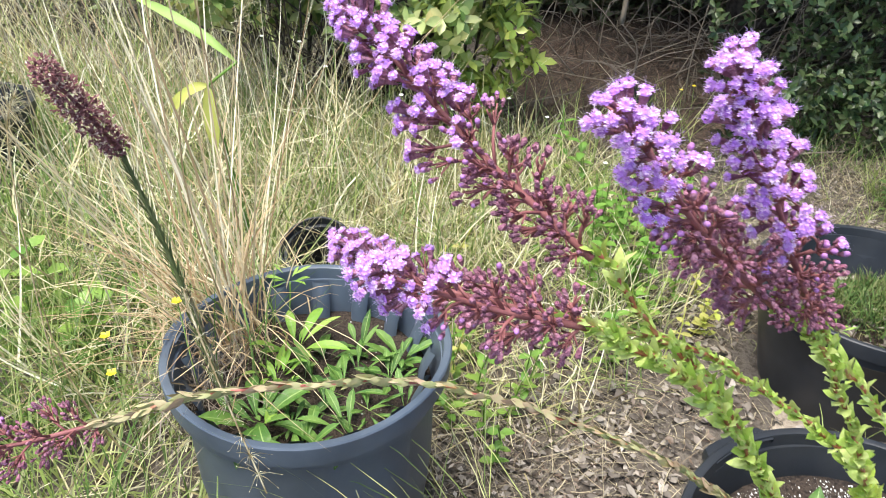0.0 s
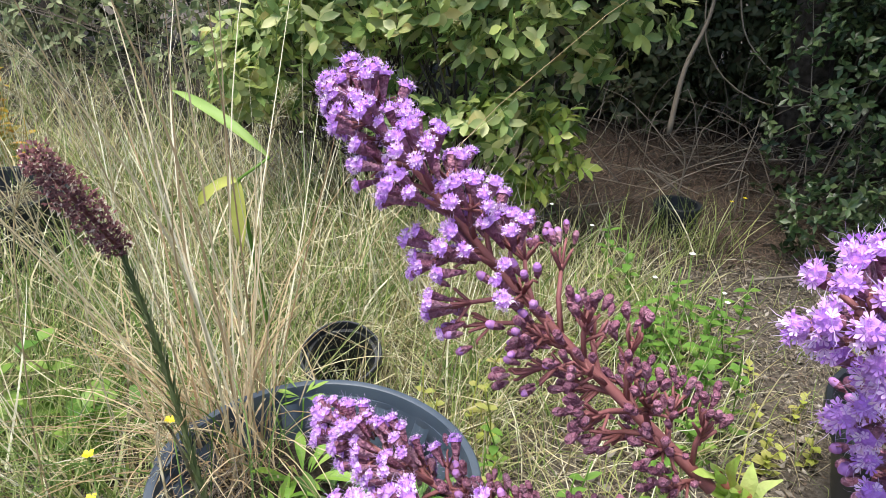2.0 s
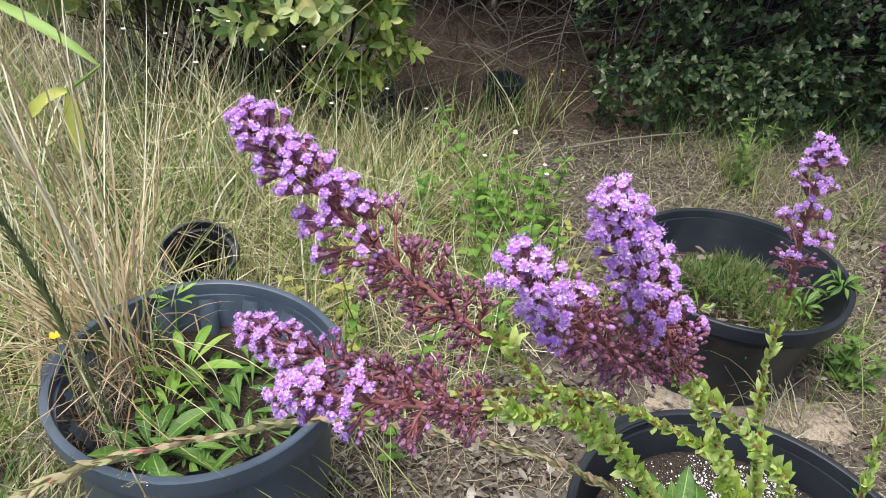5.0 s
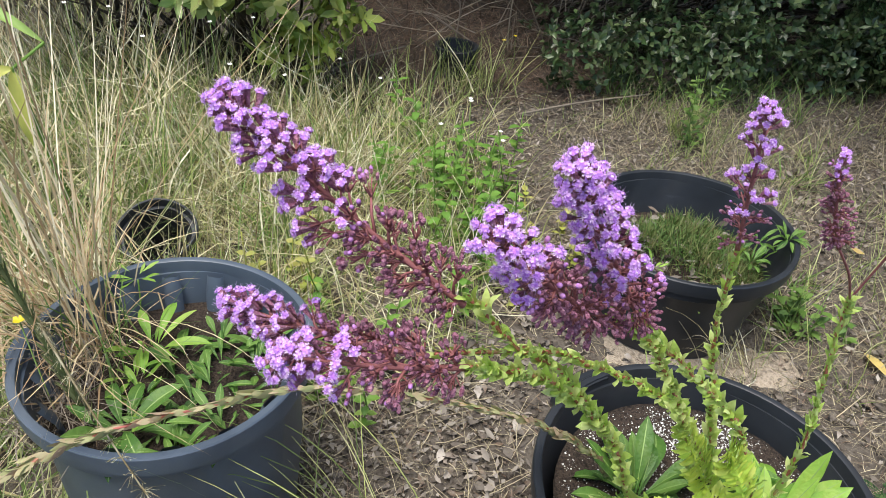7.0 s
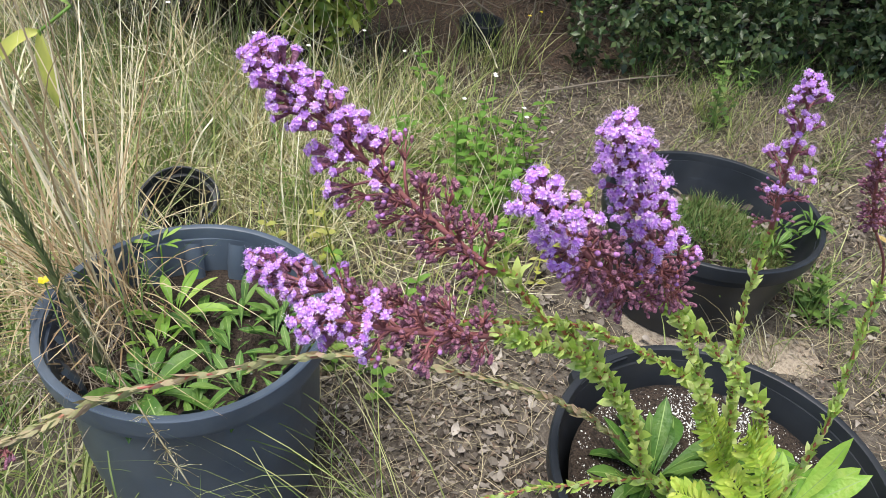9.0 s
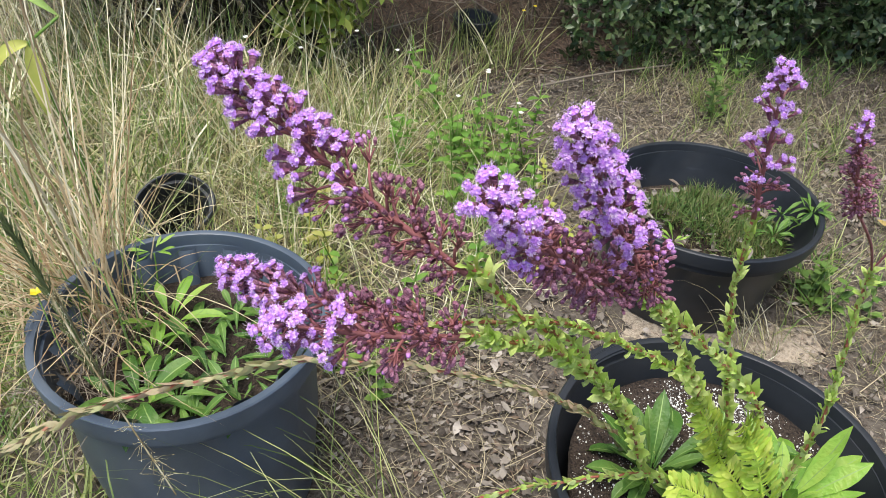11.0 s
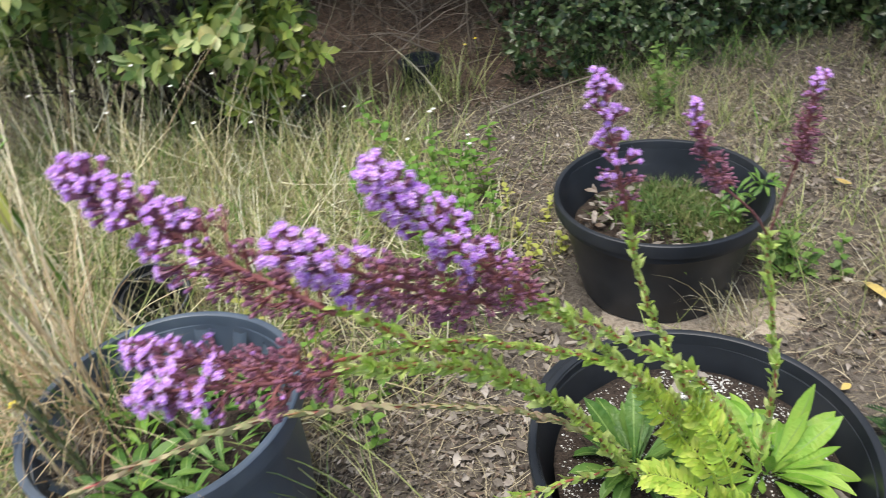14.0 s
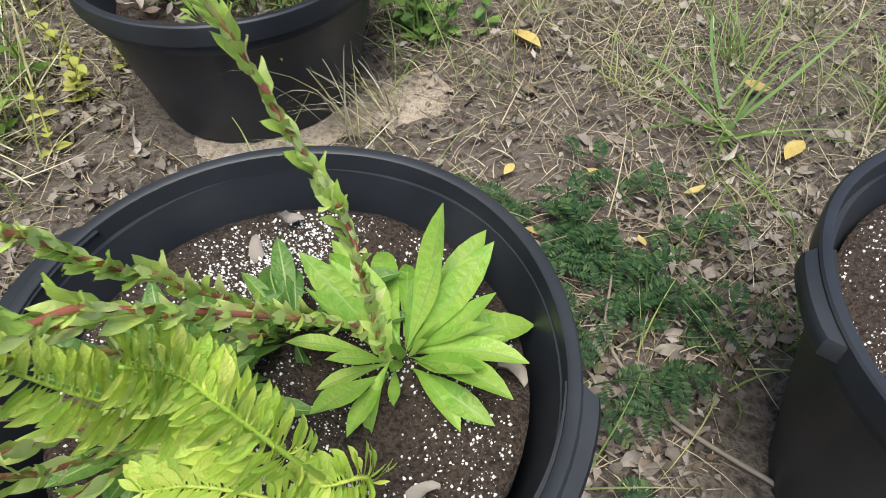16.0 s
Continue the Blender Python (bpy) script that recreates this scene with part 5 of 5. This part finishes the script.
def small_flower(x, y, z, r, mat, label, petals, group):
    t = thing("wildflower", label, "wildflower", (x, y, float(ground_z(x, y))), group)
    z0 = float(ground_z(x, y))
    s = Shape()
    s.tube([(0, 0, 0), (0.008, 0, (z - z0) * 0.5), (0, 0, z - z0)], 0.001, 4)
    part("stem", s, M_GREEN, t)
    for k in range(petals):
        a = 2 * math.pi * k / petals
        s = Shape()
        s.leaf((0, 0, z - z0), (math.cos(a), math.sin(a) - 0.3, 0.45), (0, -0.4, 1), r, r * 0.8, 0.3, 0.1, 3, 0, 0.6)
        part("petal", s, mat, t)


for x, y, z in ((-0.011, 1.306, 0.477), (-0.118, 1.3, 0.417), (-0.113, 1.283, 0.365), (1.241, 3.259, 0.161), (1.2, 3.27, 0.14)):
    small_flower(x, y, z, 0.0085, M_YELLOW, "small yellow wildflower on a thin stem", 5, "yellow wildflowers")
for x, y, z in ((0.768, 2.108, 0.405), (0.825, 2.319, 0.316), (0.72, 2.2, 0.3), (0.6, 2.5, 0.3), (0.86, 2.1, 0.3), (0.5, 2.7, 0.28), (0.2, 2.3, 0.42), (0.9, 2.25, 0.25), (0.05, 2.6, 0.5), (-0.03, 2.62, 0.52), (-0.12, 2.6, 0.46), (0.14, 2.55, 0.44), (-0.2, 2.5, 0.5), (0.25, 2.65, 0.42), (0.33, 2.45, 0.33), (0.0, 2.35, 0.47)):
    small_flower(x, y, z, 0.007, M_WHITE, "tiny white wildflower on a thin stem", 5, "white wildflowers")


# ---- shrubs, hedge and trees ----
def leafy_mass(lobes, count, leaf, width, seed, whorl=6, seg=3, curl=0.5, shell=0.55, front=0.0):
    """Leaves in whorls through overlapping lobes of (x, y, z, rx, ry, rz)."""
    g = random.Random(seed)
    s = Shape()
    vol = [l[3] * l[4] * l[5] for l in lobes]
    tips = []
    for _ in range(count):
        x, y, z, rx, ry, rz = g.choices(lobes, vol)[0]
        d = Vector((g.gauss(0, 1), g.gauss(0, 1), g.gauss(0, 1))).normalized()
        if g.random() < front:
            d.y = -abs(d.y)
        r = g.uniform(shell, 1.05)
        c = Vector((x + d.x * rx * r, y + d.y * ry * r, z + d.z * rz * r))
        if c.z < 0.03:
            continue
        tips.append(c)
        ax = (d + Vector((g.gauss(0, 0.4), g.gauss(0, 0.4), 0.5 + g.gauss(0, 0.4)))).normalized()
        o = ax.orthogonal().normalized()
        q = ax.cross(o)
        for k in range(whorl):
            a = k * 2.4 + g.uniform(-0.4, 0.4)
            out = o * math.cos(a) + q * math.sin(a)
            s.leaf(c + ax * g.uniform(-0.03, 0.01) * leaf / 0.05, out + ax * g.uniform(0.1, 0.9), ax - out * 0.4, leaf * g.uniform(0.6, 1.2), width * g.uniform(0.7, 1.15), curl * g.uniform(0.2, 1.4), 0.25, seg, 0, 0.5)
    return s, tips


def branching(roots, tips, seed, every, r=0.007):
    g = random.Random(seed)
    s = Shape()
    for t in tips[::every]:
        b = Vector(g.choice(roots))
        m = b.lerp(t, 0.5) + Vector((g.gauss(0, 0.06), g.gauss(0, 0.06), 0.05))
        s.tube(smooth_line([b, m, t], 4), [r * (1 - 0.12 * i) if i < 8 else r * 0.1 for i in range(9)], 5)
    return s


bush = thing("bush", "leafy shrub with pale green leaves at the meadow edge", "shrub", (0, 0, 0))
g = random.Random(203)
sprays = [(0.08 + 0.62 * math.cos(k * 2.4) * math.sqrt(g.random()), 3.08 + g.uniform(-0.28, 0.25), 0.42 + 1.0 * k / 54, g.uniform(0.13, 0.22), g.uniform(0.12, 0.2), g.uniform(0.09, 0.15)) for k in range(54)]
sprays += [(-0.4 + g.uniform(-0.2, 0.2), 3.2, 0.5 + 0.12 * k, 0.2, 0.2, 0.14) for k in range(7)]
crown, tips = leafy_mass(sprays, 1750, 0.064, 0.032, 201, front=0.5, shell=0.2)
part("trunk", branching([(0.04, 3.15, 0.0), (0.19, 3.1, 0.0), (0.34, 3.0, 0.0), (-0.26, 3.25, 0.0)], tips, 202, 22), M_BARK, bush)
young, shoots = leafy_mass([(0.52, 2.86, 0.36, 0.12, 0.1, 0.15), (0.47, 2.84, 0.5, 0.1, 0.1, 0.1), (0.36, 2.86, 0.3, 0.15, 0.1, 0.14), (0.3, 2.85, 0.5, 0.12, 0.1, 0.12)], 70, 0.062, 0.028, 204, front=0.5, shell=0.2)
part("young_growth", young, M_YOUNG, bush, "yellow-green young leaves")
part("crown", crown, M_BUSH, bush)

hedge = thing("hedge", "dense dark green small-leaved hedge, colour darkened for shade", "hedge", (0, 0, 0))
lobes = [(1.62 + 0.42 * k + 0.08 * math.sin(k * 3), 3.42 - 0.045 * k + 0.1 * math.sin(k * 2.2), 0.5 + 0.12 * math.cos(k * 1.7), 0.42, 0.42, 0.62) for k in range(9)] + [(1.8 + 0.6 * k, 3.8, 1.25, 0.55, 0.5, 0.7) for k in range(6)]
skirt = [(1.5 + 0.27 * k, 3.08 + 0.06 * math.sin(k * 2.6), 0.16, 0.24, 0.16, 0.2) for k in range(7)] + [(2.85, 2.72, 0.14, 0.2, 0.2, 0.18)]
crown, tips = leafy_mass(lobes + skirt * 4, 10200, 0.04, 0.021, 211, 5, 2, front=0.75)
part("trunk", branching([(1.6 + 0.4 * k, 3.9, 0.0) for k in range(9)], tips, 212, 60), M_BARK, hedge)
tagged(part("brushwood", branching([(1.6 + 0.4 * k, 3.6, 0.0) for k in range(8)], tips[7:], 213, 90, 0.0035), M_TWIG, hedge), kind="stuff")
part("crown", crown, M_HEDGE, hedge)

side_hedge = thing("hedge", "dark shrubs at the clearing edge, low leaves stand in for shade", "hedge", (0, 0, 0))
# Low dark leaf lobes stand in for shaded ground beside the shrubs.
skirt = [(2.84, 2.62, 0.15, 0.22, 0.2, 0.22), (2.96, 2.36, 0.16, 0.2, 0.2, 0.22), (3.02, 2.08, 0.14, 0.18, 0.2, 0.2), (3.12, 1.82, 0.14, 0.2, 0.2, 0.2)]
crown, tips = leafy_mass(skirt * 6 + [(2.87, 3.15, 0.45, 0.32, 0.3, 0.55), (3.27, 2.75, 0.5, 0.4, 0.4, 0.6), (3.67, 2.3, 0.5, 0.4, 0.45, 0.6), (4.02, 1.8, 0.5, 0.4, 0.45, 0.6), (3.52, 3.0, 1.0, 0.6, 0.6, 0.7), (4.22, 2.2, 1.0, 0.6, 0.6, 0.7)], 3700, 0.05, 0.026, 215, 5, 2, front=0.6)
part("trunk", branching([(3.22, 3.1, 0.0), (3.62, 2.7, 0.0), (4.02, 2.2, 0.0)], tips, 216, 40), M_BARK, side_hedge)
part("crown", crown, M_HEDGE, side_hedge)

thicket = thing("thicket", "shady thicket of thin twigs and sparse leaves", "thicket", (0, 0, 0))
crown, tips = leafy_mass([(-2.2, 4.3, 0.7, 0.9, 0.5, 0.9), (-1.0, 4.2, 0.8, 0.7, 0.5, 0.9), (-3.4, 4.0, 0.7, 0.8, 0.6, 0.9), (-0.3, 4.4, 0.9, 0.6, 0.4, 0.9)], 3000, 0.055, 0.026, 221, 5, 2, shell=0.3, front=0.5)
tagged(part("brushwood", branching([(-3.5 + 0.5 * k, 4.3, 0.0) for k in range(8)], tips, 222, 24, 0.005), M_TWIG, thicket), kind="stuff")
part("crown", crown, M_THICKET, thicket)


def tree(x, y, lean, height, seed, crown_r):
    g = random.Random(seed)
    t = thing("tree", "woodland tree with dark bark, unseen crown added for shade", "tree", (0, 0, 0), "woodland trees")
    s = Shape()
    top = Vector((x + lean[0], y + lean[1], height))
    line = smooth_line([(x, y, -0.05), (x + lean[0] * 0.3, y + lean[1] * 0.3, height * 0.3), (x + lean[0] * 0.7, y + lean[1] * 0.7, height * 0.68), top], 5)
    s.tube(line, [0.13 - 0.1 * i / (len(line) - 1) for i in range(len(line))], 10)
    crown, tips = leafy_mass([(top.x + g.uniform(-0.9, 0.9), top.y + g.uniform(-0.7, 0.7), height * g.uniform(0.75, 1.1), crown_r, crown_r, crown_r * 0.6) for _ in range(6)], 740, 0.18, 0.085, seed, 6, 2, shell=0.2)
    for p in tips[::60]:
        b = line[g.randint(len(line) // 2, len(line) - 1)]
        s.tube(smooth_line([b, b.lerp(p, 0.5) + Vector((0, 0, 0.15)), p], 3), [0.03, 0.026, 0.022, 0.018, 0.014, 0.01, 0.006], 6)
    part("trunk", s, M_BARK, t)
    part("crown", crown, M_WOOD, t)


# Crowns stay above view; several lean forward only to shade hedge and ground.
for k, (x, y, lx, ly) in enumerate(((1.9, 4.6, -0.5, -0.7), (2.6, 5.0, 0.5, -2.2), (-1.3, 5.2, 0.1, -0.2), (1.35, 5.3, 0.9, -0.3), (-0.6, 5.6, 0.2, 0.0), (3.2, 5.4, 0.4, -2.2), (-2.8, 5.5, 0.1, 0.2), (5.2, 4.6, 0.1, 0.1), (0.6, 6.6, 0.1, 0.3), (2.3, 6.5, 0.3, 0.2), (-4.8, 4.6, 0.2, 0.3), (4.1, 3.3, -1.1, -0.6), (4.6, 2.5, -1.1, -0.2))):
    tree(x, y, (lx, ly), 3.1 + 0.3 * (k % 3), 300 + k, 1.25)

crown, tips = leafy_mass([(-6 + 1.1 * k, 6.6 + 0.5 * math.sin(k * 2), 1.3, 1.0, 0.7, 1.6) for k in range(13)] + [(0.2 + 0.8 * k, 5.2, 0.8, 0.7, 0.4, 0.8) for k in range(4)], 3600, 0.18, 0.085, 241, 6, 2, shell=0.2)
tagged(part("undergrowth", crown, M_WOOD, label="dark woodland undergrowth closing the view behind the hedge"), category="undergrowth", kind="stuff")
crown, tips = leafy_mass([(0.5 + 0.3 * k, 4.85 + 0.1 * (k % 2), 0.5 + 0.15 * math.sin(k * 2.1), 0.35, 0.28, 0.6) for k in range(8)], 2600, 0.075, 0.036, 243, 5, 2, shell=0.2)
tagged(part("undergrowth", crown, M_THICKET_SHADED, label="leafy saplings coloured dark for shade behind the litter bank"), category="undergrowth", kind="stuff")
g = random.Random(251)
lobes = []
for k in range(46):
    a = 2 * math.pi * k / 46
    lobes.append((0.8 + 30 * math.cos(a), 2 + 30 * math.sin(a), 2.5 + g.uniform(-0.5, 1.2), 2.6, 2.6, 3.2))
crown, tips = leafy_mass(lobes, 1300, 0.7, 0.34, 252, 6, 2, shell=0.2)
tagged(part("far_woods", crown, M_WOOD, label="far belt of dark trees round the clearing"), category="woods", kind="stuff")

s = Shape()
g = random.Random(261)
for k in range(130):
    x, y = g.uniform(0.6, 2.1), g.uniform(3.3, 4.5)
    p = Vector((x, y, g.uniform(0.0, 0.1)))
    q = p + Vector((g.gauss(0, 0.35), g.gauss(0, 0.2), g.uniform(0.03, 0.75) * g.random()))
    m = (p + q) / 2 + Vector((g.gauss(0, 0.09), g.gauss(0, 0.09), abs(g.gauss(0, 0.1))))
    s.tube(smooth_line([p, m, q], 3), [0.003, 0.0027, 0.0024, 0.002, 0.0017, 0.0013, 0.0008], 4)
tagged(part("dead_brush", s, M_TWIG, label="tangle of thin dead twigs under the trees"), category="brushwood", kind="stuff")

# dead wood
deadwood = (
    ("dead_branch", "pale dead branch lying in the grass", [(0.38, 2.95, 0.08), (0.55, 3.0, 0.15), (0.78, 3.12, 0.17)], 0.005),
    ("dead_branch", "grey dead branch hanging at the wood edge", [(1.0, 3.6, 0.3), (1.03, 3.65, 0.55), (1.1, 3.7, 0.75), (1.12, 3.72, 1.0)], 0.012),
    ("dead_branch", "thin dead branch lying on litter", [(1.15, 2.82, 0.03), (1.4, 2.87, 0.05), (1.7, 2.92, 0.06)], 0.005),
    ("vine", "thin bare vine looping below the trees", [(1.1, 3.9, 1.1), (1.15, 3.8, 0.6), (1.45, 3.7, 0.42), (1.9, 3.7, 0.6)], 0.004),
    ("vine", "thin bare vine sagging across the gap", [(1.25, 4.0, 1.0), (1.3, 3.8, 0.65), (1.6, 3.7, 0.48), (2.0, 3.6, 0.72)], 0.004),
    ("dead_weed", "upright dead stem in brown litter", [(1.28, 3.45, 0.0), (1.27, 3.45, 0.2), (1.3, 3.47, 0.42)], 0.004),
    ("dead_weed", "bent dead stem in brown litter", [(1.05, 3.5, 0.0), (1.06, 3.5, 0.22), (0.98, 3.48, 0.33)], 0.004),
    ("twig", "grey bare twig lying between the pots", [(1.24, 0.72, 0.012), (1.205, 0.86, 0.03), (1.22, 0.966, 0.047), (1.3, 1.03, 0.05)], 0.0035),
)
for name, label, places, r in deadwood:
    line = smooth_line(places, 6)
    s = Shape()
    s.tube(line, [r * (1 - 0.5 * i / (len(line) - 1)) for i in range(len(line))], 6)
    tagged(part(name, s, M_TWIG, label=label), category=name.replace("_", " "))

# loose grass leaning over the weathered pot
n = 70
roots = np.column_stack([rng.normal(0.42, 0.05, n), rng.normal(1.1, 0.06, n), np.zeros(n)])
blades("grass_tuft", roots, rng.uniform(0.3, 0.7, n), rng.uniform(0.0014, 0.0027, n), rng.uniform(0.1, 0.8, n), rng.uniform(1.2, 2.4, n), M_OLIVE, "long half-green blades arching before the weathered pot", "grass", 9, rng.normal(3.0, 0.6, n))
n = 60
roots = np.column_stack([rng.normal(1.3, 0.05, n), rng.normal(1.52, 0.05, n), np.zeros(n)])
blades("grass_tuft", roots, rng.uniform(0.12, 0.34, n), rng.uniform(0.0016, 0.003, n), rng.uniform(0.2, 1.0, n), rng.uniform(0.3, 1.4, n), M_STRAW, "pale grass blades fallen against the low pot", "grass", 7, rng.normal(2.9, 0.7, n))
n = 18
roots = np.column_stack([rng.normal(1.7, 0.012, n), rng.normal(1.12, 0.012, n), np.zeros(n)])
blades("grass_tuft", roots, rng.uniform(0.2, 0.4, n), rng.uniform(0.004, 0.008, n), rng.uniform(0.75, 1.4, n), rng.uniform(0.0, 0.4, n), M_GREEN, "green grass tuft with spreading blades on straw", "grass", 7)
seed_stalk = thing("grass_seed_stalk", "pale drooping grass stalk with a feathery seed head", "grass stalk", (0, 0, 0))
line = smooth_line([(0.06, 1.26, 0.31), (0.09, 1.13, 0.6), (0.124, 1.042, 0.675), (0.176, 0.961, 0.65), (0.234, 0.87, 0.64)], 6)
s = Shape()
s.tube(line, [0.0016 - 0.001 * i / (len(line) - 1) for i in range(len(line))], 5)
part("stalk", s, M_STRAW, seed_stalk)
g = random.Random(401)
s = Shape()
for k in range(200):
    u = g.uniform(0.3, 1.0)
    p = line[int(u * (len(line) - 1))]
    d = Vector((g.gauss(0, 1), g.gauss(0, 1), g.gauss(0, 1))).normalized()
    q = p + d * g.uniform(0.003, 0.006 + 0.014 * u ** 4) + Vector((0, 0, -0.003))
    s.tube([p, (p + q) / 2 + Vector((0, 0, 0.002)), q], 0.0002, 3)
    s.leaf(q, d, (0, 0, 1), 0.002, 0.0006, 0.2, 0.3, 2)
tagged(part("seed_spray", s, M_STRAW, seed_stalk), kind="stuff")

n = 130
roots = np.column_stack([rng.normal(0.08, 0.1, n), rng.normal(1.74, 0.05, n), np.zeros(n)])
blades("grass_tuft", roots, rng.uniform(0.18, 0.42, n), rng.uniform(0.002, 0.0045, n), rng.uniform(0.0, 0.7, n), rng.uniform(-0.2, 1.4, n), M_STRAW, "dry grass standing before a small black pot", "grass", 6)
n = 160
roots = np.column_stack([rng.normal(1.02, 0.1, n), rng.normal(3.08, 0.05, n), np.zeros(n)])
blades("grass_tuft", roots, rng.uniform(0.1, 0.3, n), rng.uniform(0.002, 0.004, n), rng.uniform(0.0, 0.8, n), rng.uniform(0.0, 1.2, n), M_OLIVE, "half-green grass standing before a pot at the hedge", "grass", 6)

# thin grass over the rest of the clearing


def open_ground(x, y):
    away = (x < -2.6) | (x > 3.6) | (y < 0.4)
    return away * (0.35 + 0.65 * (np.sin(x * 1.7 + 0.5) * np.sin(y * 1.3 + 1.0) > -0.2)) * np.clip(1.3 - np.hypot(x - 0.6, y - 1.0) / 9.0, 0.1, 1.0)


for count, mat_grass, label in ((14000, M_STRAW, "thin dry grass over the open clearing"), (13000, M_OLIVE, "thin half-green grass over the open clearing")):
    roots = sown(count, -7.0, 8.0, -6.0, 3.4, 0.16, open_ground)
    n = len(roots)
    blades("clearing_grass", roots, rng.uniform(0.1, 0.38, n), rng.uniform(0.005, 0.012, n), rng.uniform(0.1, 1.3, n), rng.uniform(0.0, 1.4, n), mat_grass, label, "grass", 3)
